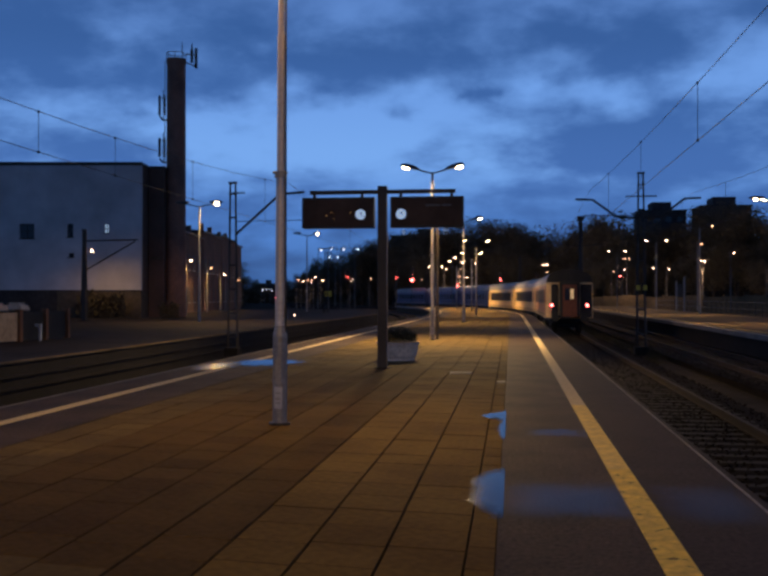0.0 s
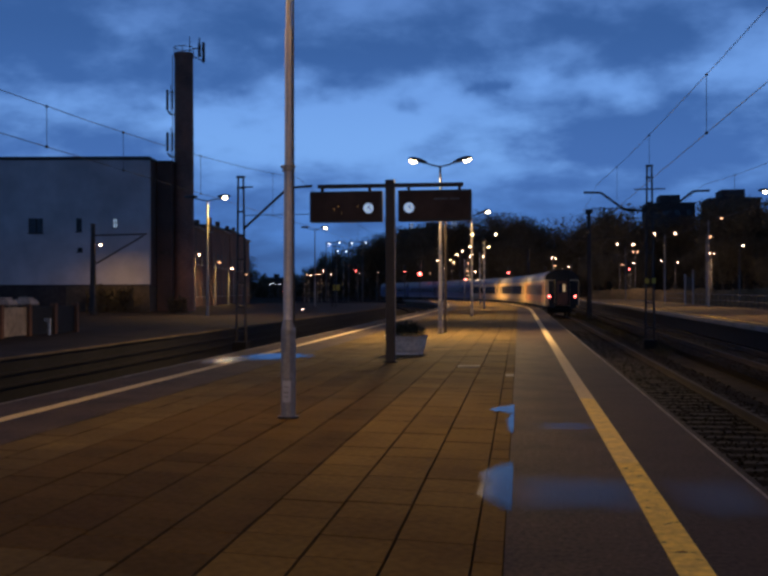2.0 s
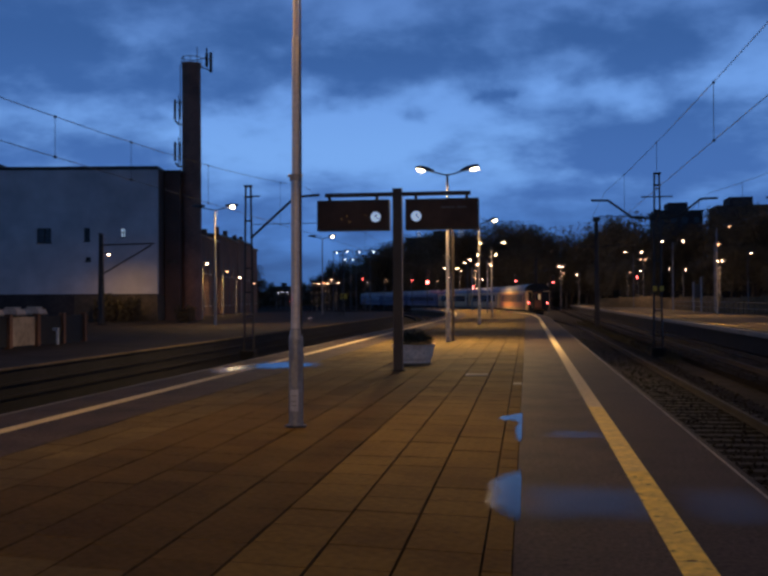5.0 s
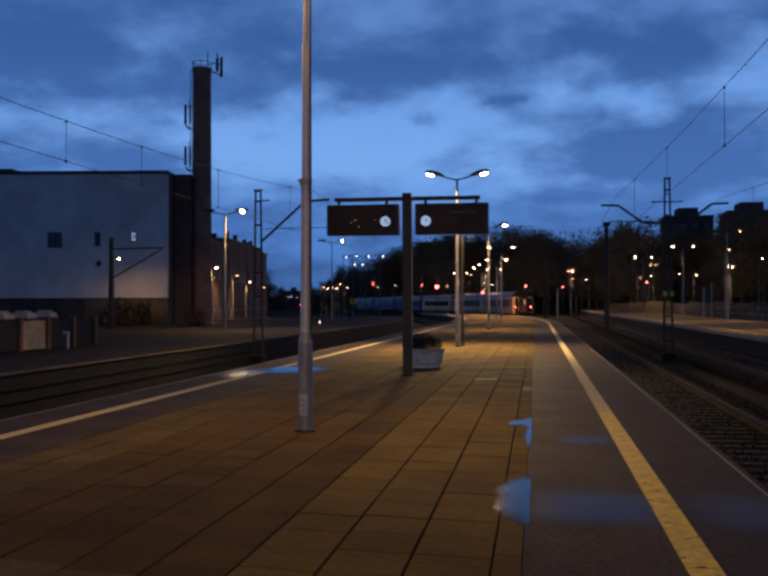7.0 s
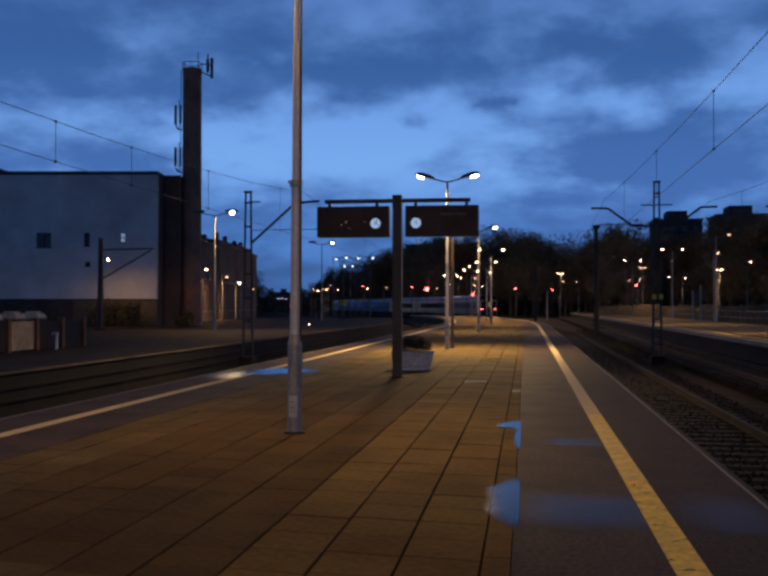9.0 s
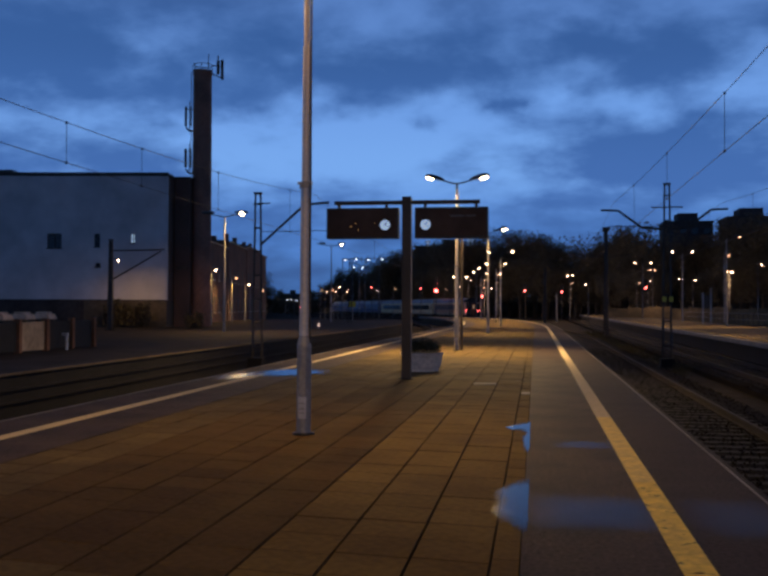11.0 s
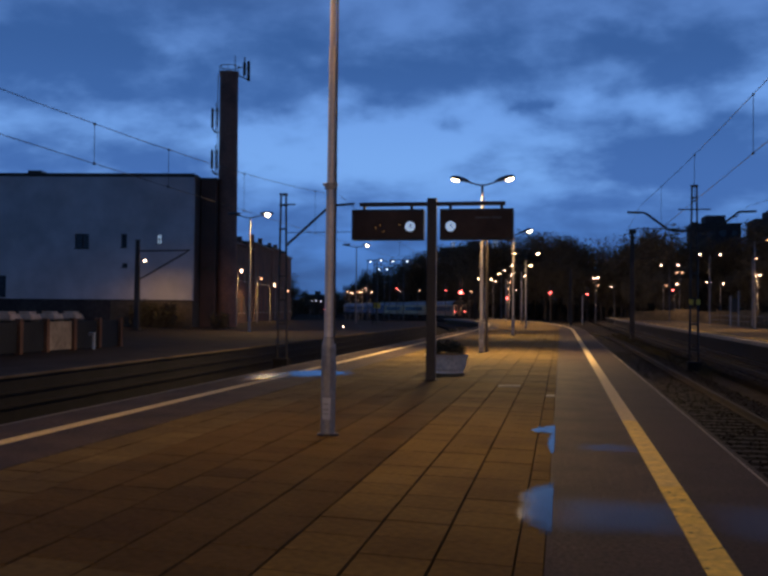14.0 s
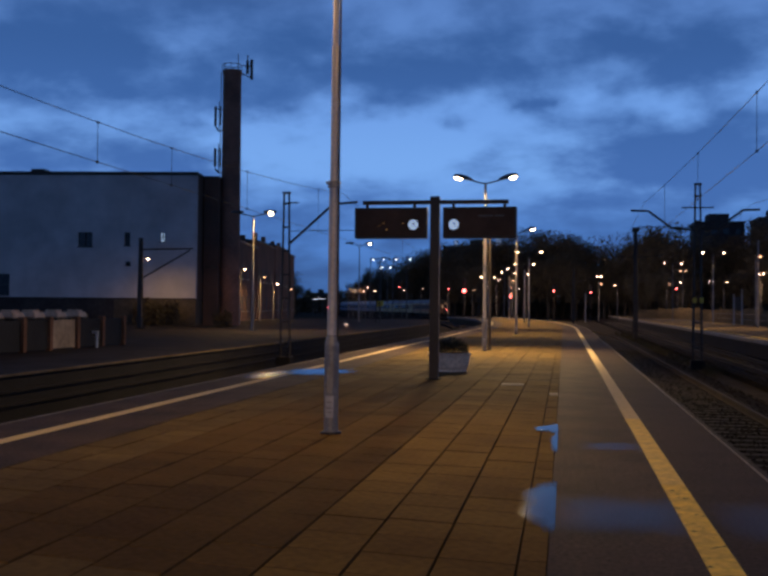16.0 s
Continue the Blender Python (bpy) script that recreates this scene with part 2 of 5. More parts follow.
CHIMNEYBRICK = mat("brown chimney brick", (0.26, 0.125, 0.085), 0.9, grain=9, bump=0.4, patch=0.6, second=(0.15, 0.08, 0.06))
UNDERWALL = mat("near-black platform wall", (0.012, 0.010, 0.0095), 0.9, grain=6, bump=0.3)
WINDOWDARK = mat("dark window glass", (0.02, 0.02, 0.022), 0.15)
PLANTER = mat("whitewashed concrete", (0.74, 0.63, 0.49), 0.8, grain=12, bump=0.3)
EARTH = mat("planter soil", (0.04, 0.03, 0.02), 0.95, bump=0.6)
LEAF = mat("leaf", (0.095, 0.08, 0.05), 0.8, vary=0.25, grain=3)
BARK = mat("bark", (0.05, 0.04, 0.03), 0.9, grain=6, bump=0.5)
WIRE = mat("wire", (0.05, 0.05, 0.05), 0.6, 0.4)
CREAM = mat("coach cream paint", (0.66, 0.47, 0.24), 0.6, grain=3, vary=0.15)
BLUE = mat("coach blue paint", (0.035, 0.045, 0.13), 0.5, grain=3, vary=0.1)
ROOF = mat("coach roof paint", (0.22, 0.22, 0.24), 0.5, grain=3)
UNDER = mat("underframe black", (0.02, 0.02, 0.02), 0.8)
LITWIN = mat("lit coach window", (0.7, 0.7, 0.6), 0.3, emit=(1.0, 0.80, 0.45), power=0.45)
WOOD = mat("brown timber", (0.19, 0.085, 0.04), 0.8, grain=10)
WHITE = mat("white paint", (0.7, 0.7, 0.68), 0.6, grain=5)
PAPER = mat("weathered paper", (0.44, 0.43, 0.42), 0.8)
YSIGN = mat("yellow sign paint", (0.7, 0.5, 0.05), 0.5)
SHRUB = mat("dark evergreen", (0.025, 0.035, 0.015), 0.8, vary=0.25)


def water_mat(name, rough, film, edge0, edge1, strength, stretch=(1.0, 1.0, 1.0), norm=2.0):
    """Rain water that thins out to nothing towards its ragged rim (object space, radius 1)."""
    m = bpy.data.materials.new(name)
    m.use_nodes = True
    n, l = m.node_tree.nodes, m.node_tree.links
    b = n["Principled BSDF"]
    b.inputs["Base Color"].default_value = (0.03, 0.03, 0.032, 1)
    b.inputs["Roughness"].default_value = rough
    b.inputs["Specular IOR Level"].default_value = film
    tc, geo = n.new("ShaderNodeTexCoord"), n.new("ShaderNodeNewGeometry")
    n2, add, rp = n.new("ShaderNodeTexNoise"), n.new("ShaderNodeMath"), n.new("ShaderNodeMapRange")
    n2.inputs["Scale"].default_value, n2.inputs["Detail"].default_value = 2.6, 3
    sc = n.new("ShaderNodeVectorMath")
    sc.operation = "MULTIPLY"
    sc.inputs[1].default_value = stretch
    l.new(geo.outputs["Position"], sc.inputs[0]), l.new(sc.outputs[0], n2.inputs["Vector"])
    # distance from the middle, from diamond (norm 1) over round (2) to square (4 and more)
    cut, powers = n.new("ShaderNodeSeparateXYZ"), []
    l.new(tc.outputs["Object"], cut.inputs[0])
    for axis in (0, 1):
        ab, pw = n.new("ShaderNodeMath"), n.new("ShaderNodeMath")
        ab.operation, pw.operation = "ABSOLUTE", "POWER"
        pw.inputs[1].default_value = norm
        l.new(cut.outputs[axis], ab.inputs[0]), l.new(ab.outputs[0], pw.inputs[0])
        powers.append(pw)
    both, ln = n.new("ShaderNodeMath"), n.new("ShaderNodeMath")
    both.operation, ln.operation = "ADD", "POWER"
    ln.inputs[1].default_value = 1 / norm
    l.new(powers[0].outputs[0], both.inputs[0]), l.new(powers[1].outputs[0], both.inputs[1]), l.new(both.outputs[0], ln.inputs[0])
    add.operation = "MULTIPLY_ADD"
    add.inputs[1].default_value = 0.7
    l.new(n2.outputs[0], add.inputs[0]), l.new(ln.outputs["Value"], add.inputs[2])
    rp.inputs["From Min"].default_value, rp.inputs["From Max"].default_value = edge0, edge1
    rp.inputs["To Min"].default_value, rp.inputs["To Max"].default_value = strength, 0.0
    l.new(add.outputs[0], rp.inputs["Value"]), l.new(rp.outputs[0], b.inputs["Alpha"])
    return m


WATER = water_mat("standing water", 0.10, 0.085, 0.84, 1.27, 0.95, (1.3, 0.9, 1.0), 1.6)
FILM = water_mat("wet asphalt film", 0.13, 0.4, 0.75, 1.3, 0.25, (1.2, 6.0, 1.0), 5.0)
FAINT = water_mat("thin damp film", 0.13, 0.4, 0.75, 1.3, 0.11, (1.2, 6.0, 1.0), 5.0)
GLINT = water_mat("wet paint film", 0.22, 0.5, 0.5, 1.3, 0.8)


# ---------------------------------------------------------------- mesh helpers
def part(name, bm, material, parent=None, label="", smooth=False):
    me = bpy.data.meshes.new(name)
    bm.to_mesh(me)
    bm.free()
    for m in (material if isinstance(material, (list, tuple)) else [material]):
        me.materials.append(m)
    if smooth:
        for p in me.polygons:
            p.use_smooth = True
    ob = new(name, me)
    ob.parent = parent
    if label:
        tagged(ob, label)
    return ob


def empty(name, m, label="", category="", group="", kind=""):
    e = new(name)
    e.matrix_world = m
    return tagged(e, label, category, group, kind)


def add_box(bm, x0, x1, y0, y1, z0, z1, bevel=0.0, mi=0):
    g = bmesh.ops.create_cube(bm, size=1.0, matrix=Matrix.Translation(((x0 + x1) / 2, (y0 + y1) / 2, (z0 + z1) / 2)) @ Matrix.Diagonal((x1 - x0, y1 - y0, z1 - z0, 1)))
    for f in {f for v in g["verts"] for f in v.link_faces}:
        f.material_index = mi
    if bevel:
        bmesh.ops.bevel(bm, geom=list({e for v in g["verts"] for e in v.link_edges}), offset=bevel, segments=2, affect="EDGES", profile=0.5)
    return bm


def box(x0, x1, y0, y1, z0, z1, bevel=0.0):
    return add_box(bmesh.new(), x0, x1, y0, y1, z0, z1, bevel)


def add_rod(bm, a, b, r0, r1=None, n=10):
    a, b = Vector(a), Vector(b)
    q = (b - a).to_track_quat("Z", "Y").to_matrix().to_4x4()
    bmesh.ops.create_cone(bm, cap_ends=True, segments=n, radius1=r0, radius2=r0 if r1 is None else r1, depth=(b - a).length, matrix=Matrix.Translation((a + b) / 2) @ q)
    return bm


def rod(a, b, r0, r1=None, n=10):
    return add_rod(bmesh.new(), a, b, r0, r1, n)


def add_ball(bm, c, rx, ry, rz, n=10):
    bmesh.ops.create_uvsphere(bm, u_segments=n, v_segments=max(5, n // 2 + 1), radius=1, matrix=Matrix.Translation(c) @ Matrix.Diagonal((rx, ry, rz, 1)))
    return bm


def tube(points, r, n=6):
    bm = bmesh.new()
    for a, b in zip(points, points[1:]):
        add_rod(bm, a, b, r, r, n)
    return bm


# ---------------------------------------------------------------- the line of the tracks: straight, then a left-hand curve
TX, Y0, RAD, BEND = 3.56, 75.0, 340.0, 0.37


def P(s, off):
    """Place at s metres along the line, on the parallel that starts at x = off; with its heading."""
    if s <= Y0:
        return off, s, 0.0
    a = min((s - Y0) / RAD, BEND)
    r = RAD + off - TX
    on = max(0.0, s - Y0 - RAD * BEND)  # straight again past the bend
    return TX - RAD + r * math.cos(a) - on * math.sin(a), Y0 + r * math.sin(a) + on * math.cos(a), a


def stations(s0, s1, straight=False):
    out = [s0]
    if straight:
        return [s0, s1]
    if s0 < Y0:
        out.append(min(Y0, s1))
    s = max(Y0, s0) + 5
    while s < s1:
        out.append(s)
        s += 5
    if out[-1] < s1:
        out.append(s1)
    return out


def ribbon(off0, off1, z0, z1, s0, s1, straight=False):
    """A bar with the section off0..off1 by z0..z1 that follows the line."""
    bm = bmesh.new()
    rings = []
    for s in stations(s0, s1, straight):
        ring = []
        for o, z in ((off0, z0), (off1, z0), (off1, z1), (off0, z1)):
            x, y = (o, s) if straight else P(s, o)[:2]
            ring.append(bm.verts.new((x, y, z)))
        rings.append(ring)
    for a, b in zip(rings, rings[1:]):
        for i in range(4):
            bm.faces.new((a[i], a[(i + 1) % 4], b[(i + 1) % 4], b[i]))
    bm.faces.new(rings[0]), bm.faces.new(rings[-1][::-1])
    bmesh.ops.recalc_face_normals(bm, faces=bm.faces)
    return bm


# ---------------------------------------------------------------- ground, platforms, tracks
FAR = 2500
RAIL_Z = -0.77
bm = bmesh.new()
bmesh.ops.create_grid(bm, x_segments=40, y_segments=40, size=FAR, matrix=Matrix.Translation((0, 0, -1.12)))
tagged(part("ground", bm, SOIL), "dark weedy soil of the railway land", "ground", kind="structure")

S_END = 168.0
platform = tagged(part("platform", ribbon(-6.72, 1.55, -1.3, -0.05, -14, S_END), BED), "island platform body of dark concrete and sand", "platform", kind="structure")
for name, a, b, z, m, lab in (
    ("asphalt_strip", -0.09, 0.855, 0.0, ASPHALT, "dark damp asphalt strip along the slabs"),
    ("yellow_line", 0.855, 1.06, -0.008, YELLOW, "worn yellow painted safety line"),
    ("edge_strip", 1.06, 1.818, 0.0, EDGEASPHALT, "dark asphalt strip at the platform edge"),
    ("nosing", 1.818, 1.84, 0.006, NOSE, "worn pale concrete nosing of the platform edge"),
    ("asphalt_strip", -6.10, -5.20, 0.0, ASPHALT, "dark asphalt strip along the slabs"),
    ("yellow_line", -6.30, -6.10, 0.004, PALELINE, "worn yellow painted safety line"),
    ("edge_strip", -7.06, -6.30, 0.0, ASPHALT, "dark asphalt strip at the platform edge"),
    ("nosing", -7.10, -7.06, 0.006, NOSE, "worn pale concrete nosing of the platform edge"),
):
    part(name, ribbon(a, b, -0.12 if "nosing" not in name else -0.22, z, -14, S_END), m, platform, lab)

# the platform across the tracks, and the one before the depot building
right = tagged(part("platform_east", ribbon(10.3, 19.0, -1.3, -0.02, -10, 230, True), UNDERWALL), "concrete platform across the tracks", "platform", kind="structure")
part("paving", ribbon(10.3, 19.0, -0.02, -0.004, -10, 230, True), EDGE, right, "worn concrete paving")
part("nosing", ribbon(10.0, 10.3, -0.2, 0.004, -10, 230, True), NOSE, right, "pale concrete nosing")
part("yellow_line", ribbon(10.9, 11.05, -0.05, 0.002, -10, 230, True), YELLOW, right, "worn yellow line")
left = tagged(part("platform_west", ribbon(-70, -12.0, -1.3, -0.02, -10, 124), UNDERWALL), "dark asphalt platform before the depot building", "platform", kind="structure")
part("paving", ribbon(-70, -12.0, -0.02, -0.004, -10, 124), YARD, left, "dark asphalt paving")
part("nosing", ribbon(-12.0, -11.88, -0.05, 0.004, -10, 124), EDGE, left, "worn concrete nosing")


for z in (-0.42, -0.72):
    part("cable_ledge", ribbon(-11.99, -11.9, z, z + 0.06, -10, 124), UNDERWALL, left, "narrow near-black cable ledge")


def track(off, s0, s1, straight=False):
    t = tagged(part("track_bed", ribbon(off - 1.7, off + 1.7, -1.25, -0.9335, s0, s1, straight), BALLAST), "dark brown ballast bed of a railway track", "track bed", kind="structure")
    for o in (off - 0.7525, off + 0.7525):
        b = ribbon(o - 0.036, o + 0.036, RAIL_Z - 0.045, RAIL_Z, s0, s1, straight)
        for ex in ((0.009, RAIL_Z - 0.14, RAIL_Z - 0.045), (0.07, RAIL_Z - 0.16, RAIL_Z - 0.14)):
            c = ribbon(o - ex[0], o + ex[0], ex[1], ex[2], s0, s1, straight)
            me = bpy.data.meshes.new("tmp")
            c.to_mesh(me), c.free()
            b.from_mesh(me)
            bpy.data.meshes.remove(me)
        part("rail", b, RAIL, t, "brown steel rail")
    me = None
    s = max(s0, 6.0)
    while s < min(s1, 110.0):
        if me is None:
            bmx = box(-1.25, 1.25, -0.13, 0.13, -0.99, RAIL_Z - 0.16, 0.02)
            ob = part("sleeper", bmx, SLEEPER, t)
            me = ob.data
        else:
            ob = new("sleeper", me)
            ob.parent = t
        x, y, a = (off, s, 0) if straight else P(s, off)
        ob.matrix_basis = Matrix.Translation((x, y, 0)) @ Matrix.Rotation(a, 4, "Z")
        s += 0.62
    return t


track(TX, -14, 420)


def loose_stones(x0, x1, y0, y1, n, seed):
    rr = random.Random(seed)
    verts, faces = [], []
    shape = [(1, 0, 0), (-1, 0, 0), (0, 1, 0), (0, -1, 0), (0, 0, 1), (0, 0, -1)]
    tri = [(0, 2, 4), (2, 1, 4), (1, 3, 4), (3, 0, 4), (2, 0, 5), (1, 2, 5), (3, 1, 5), (0, 3, 5)]
    for _ in range(n):
        c = Vector((rr.uniform(x0, x1), y0 + (y1 - y0) * rr.random() ** 1.5, -0.93))
        q = Euler((rr.uniform(0, 6), rr.uniform(0, 6), rr.uniform(0, 6))).to_matrix()
        k = len(verts)
        verts += [c + q @ (Vector(p) * rr.uniform(0.015, 0.035)) for p in shape]
        faces += [tuple(k + i for i in f) for f in tri]
    me = bpy.data.meshes.new("ballast_stones")
    me.from_pydata(verts, [], faces)
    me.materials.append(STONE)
    tagged(new("ballast_stones", me), "loose brown ballast stones between the rails", "ballast", kind="stuff")


# stones darkened like the bed, with the same shade in the colour
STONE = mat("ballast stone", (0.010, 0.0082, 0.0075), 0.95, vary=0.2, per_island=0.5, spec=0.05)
loose_stones(TX - 1.7, TX + 1.8, 8, 60, 7000, 31)
loose_stones(6.5, 9.9, 20, 70, 6000, 32)
track(-8.80, -14, 300)
track(8.25, -10, 300, True)


# ---------------------------------------------------------------- platform furniture
def platform_lamp():
    """Stepped tubular pole with two outreach heads."""
    e = empty("platform_lamp", pose(0, 0, 0))
    bm = rod((0, 0, 0), (0, 0, 0.025), 0.13, 0.13, 14)
    part("base_plate", bm, DARKSTEEL, e, "dark base plate")
    bm = bmesh.new()
    add_rod(bm, (0, 0, 0.02), (0, 0, 1.08), 0.088, 0.088, 16), add_rod(bm, (0, 0, 1.08), (0, 0, 1.2), 0.088, 0.064, 16)
    part("lower_pole", bm, STEEL, e, "grey galvanised lower tube")
    hatch = part("door_cover", box(-0.045, 0.045, -0.094, -0.08, 0.5, 0.8, 0.006), STEEL, e, "grey service hatch cover")
    note = part("sticker", box(-0.05, 0.05, -0.096, -0.082, 0.2, 0.46, 0.002), PAPER, e, "weathered pale paper notice")
    for zz in (0.26, 0.31, 0.38):
        part("text_bar", box(-0.035, 0.03, -0.0985, -0.095, zz, zz + 0.014), STEEL, note, "grey bar of faded text")
    part("collar", rod((0, 0, 0.84), (0, 0, 0.9), 0.095, 0.095, 16), STEEL, e)
    # tubes from here up take the steel with lamp light in its colour
    part("middle_pole", rod((0, 0, 1.2), (0, 0, 3.05), 0.062, 0.058, 16), LITSTEEL, e, "grey galvanised tube")
    bm = rod((0, 0, 3.0), (0, 0, 3.08), 0.078, 0.07, 14)
    add_rod(bm, (-0.09, -0.03, 3.06), (0.09, -0.03, 3.06), 0.018, 0.018, 8)
    part("clamp", bm, STEEL, e, "grey pole clamp")
    part("upper_pole", rod((0, 0, 3.08), (0, 0, 4.75), 0.05, 0.046, 16), LITSTEEL, e)
    part("top_pole", rod((0, 0, 4.72), (0, 0, 5.62), 0.037, 0.035, 14), LITSTEEL, e)
    part("bracket_socket", rod((0, 0, 5.6), (0, 0, 6.04), 0.043, 0.04, 12), DARKSTEEL, e, "dark socket of the twin bracket")
    part("cable_pipe", rod((0.072, -0.02, 1.1), (0.058, -0.02, 5.6), 0.012, 0.012, 6), DARKSTEEL, e, "thin dark cable pipe")
    for s in (-1, 1):
        arm = part("arm", tube([(0, 0, 6.0), (s * 0.3, 0, 6.07), (s * 0.55, 0, 6.15)], 0.026, 8), DARKSTEEL, e)
        hd = bmesh.new()
        add_ball(hd, (0, 0, 0), 0.37, 0.15, 0.11, 14)
        for v in hd.verts:
            v.co.z = max(v.co.z, -0.04)
            v.co.z *= 1.0 + 0.5 * s * v.co.x
        h = part("lamp_head", hd, HEAD, e, "grey lamp housing", True)
        h.matrix_basis = pose(s * 0.80, 0, 6.23, 0, -s * 14, 0)
        gl = bmesh.new()
        add_ball(gl, (s * 0.17, 0, -0.045), 0.15, 0.11, 0.075, 14)
        part("lamp_glass", gl, GLOW, h, "glowing sodium lamp glass", True)
    return tagged(e, "grey steel twin-headed lamp post standing on the platform slabs", "lamp post", "platform lamps in a row")


lamp_a = platform_lamp()
lamp_a.matrix_world = pose(LAMP_X + 0.008, 11.68, 0, 0, 0.2, 0)
for y in (-11.8, 35.2, 58.7, 82.2, 105.7, 129.2, 152.7):
    x, yy, a = P(y, LAMP_X)
    copy_thing(lamp_a, pose(x, yy, 0, 0, 0, math.degrees(a)))


pole = empty("sign_pole", pose(-2.67, 35.9, 0), "thin dark steel pole beside a platform lamp", "pole")
part("tube", rod((0, 0, 0), (0, 0, 5.0), 0.05, 0.045, 12), DARKSTEEL, pole)
part("base_plate", rod((0, 0, 0), (0, 0, 0.02), 0.12, 0.12, 12), DARKSTEEL, pole)
part("cap", rod((0, 0, 5.0), (0, 0, 5.03), 0.055, 0.03, 12), DARKSTEEL, pole)


def sign_board():
    e = empty("departure_board", pose(-2.76, 21.07, 0), "dark double departure board with clocks on one steel post", "information board")
    part("post", box(-0.1, 0.1, -0.1, 0.1, 0, 3.95, 0.012), DARKSTEEL, e, "dark square steel post")
    part("base_plate", box(-0.16, 0.16, -0.16, 0.16, 0, 0.02, 0.006), UNDERWALL, e)
    for s, x0, x1, ztop in ((-1, -1.6, -0.10, 3.87), (1, 0.10, 1.58, 3.87)):
        part("crossbar", box(x0, x1, -0.05, 0.05, ztop - 0.085, ztop, 0.008), DARKSTEEL, e)
        for hx in ((x0 + 0.1, x0 + 1.15) if s < 0 else (x0 + 0.3, x1 - 0.08)):
            part("hanger", box(hx - 0.03, hx + 0.03, -0.03, 0.03, 3.70, ztop - 0.08, 0.004), DARKSTEEL, e)
        c0, c1 = (-1.76, -0.17) if s < 0 else (0.18, 1.76)
        b = part("display_case", box(c0, c1, -0.13, 0.13, 3.04, 3.71, 0.02), DARKSTEEL, e, "dark metal display case")
        part("screen", box(c0 + 0.05, c1 - 0.05, -0.138, -0.128, 3.09, 3.66, 0.003), SCREEN, b, "dark glass front")
        cx = -0.46 if s < 0 else 0.42
        part("clock_rim", rod((cx, -0.15, 3.33), (cx, -0.12, 3.33), 0.135, 0.135, 28), DARKSTEEL, b)
        dial = part("clock_dial", rod((cx, -0.156, 3.33), (cx, -0.14, 3.33), 0.11, 0.11, 28), DIAL, b, "glowing pale blue clock dial")
        part("pointer", tube([(cx - 0.02, -0.16, 3.35), (cx + 0.07, -0.16, 3.28)], 0.007, 5), DARKSTEEL, dial)
        part("pointer", tube([(cx, -0.16, 3.33), (cx + 0.03, -0.16, 3.39)], 0.009, 5), DARKSTEEL, dial)
        if s < 0:
            for px, pz in ((-1.22, 3.30), (-1.05, 3.22), (-0.70, 3.36), (-1.12, 3.36)):
                part("display_dot", box(cx + px + 0.46, cx + px + 0.476, -0.146, -0.137, pz, pz + 0.018), AMBER, b, "amber lit display dot")
        else:
            part("display_bar", box(0.95, 1.25, -0.143, -0.137, 3.5, 3.53), HEAD, b, "faint row of unlit text")
            part("display_bar", box(1.3, 1.5, -0.143, -0.137, 3.5, 3.53), HEAD, b, "faint row of unlit text")
    return e


sign_board()


def planter():
    e = empty("planter", pose(-2.75, 23.9, 0), "round white concrete planter with dark low shrubs", "planter")
    bm = bmesh.new()
    rings = []
    for k in range(9):
        a = math.pi / 2 * k / 8
        r, z = 0.39 + 0.11 * math.sin(a), 0.05 + 0.34 * (1 - math.cos(a))
        rings.append([bm.verts.new((r * math.cos(q * math.pi / 14), r * math.sin(q * math.pi / 14), z)) for q in range(28)])
    for lo, hi in zip(rings, rings[1:]):
        for q in range(28):
            bm.faces.new((lo[q], lo[(q + 1) % 28], hi[(q + 1) % 28], hi[q]))
    part("bowl", bm, PLANTER, e, "whitewashed concrete bowl", True)
    part("foot", rod((0, 0, 0), (0, 0, 0.06), 0.43, 0.40, 28), PLANTER, e, "stained concrete foot")
    part("rim", rod((0, 0, 0.38), (0, 0, 0.45), 0.52, 0.54, 28), PLANTER, e)
    part("soil", rod((0, 0, 0.44), (0, 0, 0.46), 0.47, 0.47, 24), EARTH, e)
    rnd = random.Random(5)
    bm = bmesh.new()
    for i in range(1400):
        a, r, h = rnd.uniform(0, 6.283), 0.46 * math.sqrt(rnd.random()), rnd.random()
        top = 0.1 + 0.26 * (1 - (r / 0.5) ** 2)
        c = Vector((r * math.cos(a), r * math.sin(a), 0.46 + h * top))
        u = Vector((rnd.uniform(-1, 1), rnd.uniform(-1, 1), rnd.uniform(-0.2, 1))).normalized() * rnd.uniform(0.04, 0.08)
        w = u.orthogonal().normalized() * 0.022
        bm.faces.new([bm.verts.new(c + k) for k in (-w, u * 0.5 - w * 0.4, u, u * 0.5 + w)])
    part("shrub", bm, SHRUB, e, "dark evergreen shrub")


planter()


# ---------------------------------------------------------------- overhead line
def wire(name, pts, r, label):
    return tagged(part(name, tube(pts, r, 5), WIRE), label, "overhead wire")


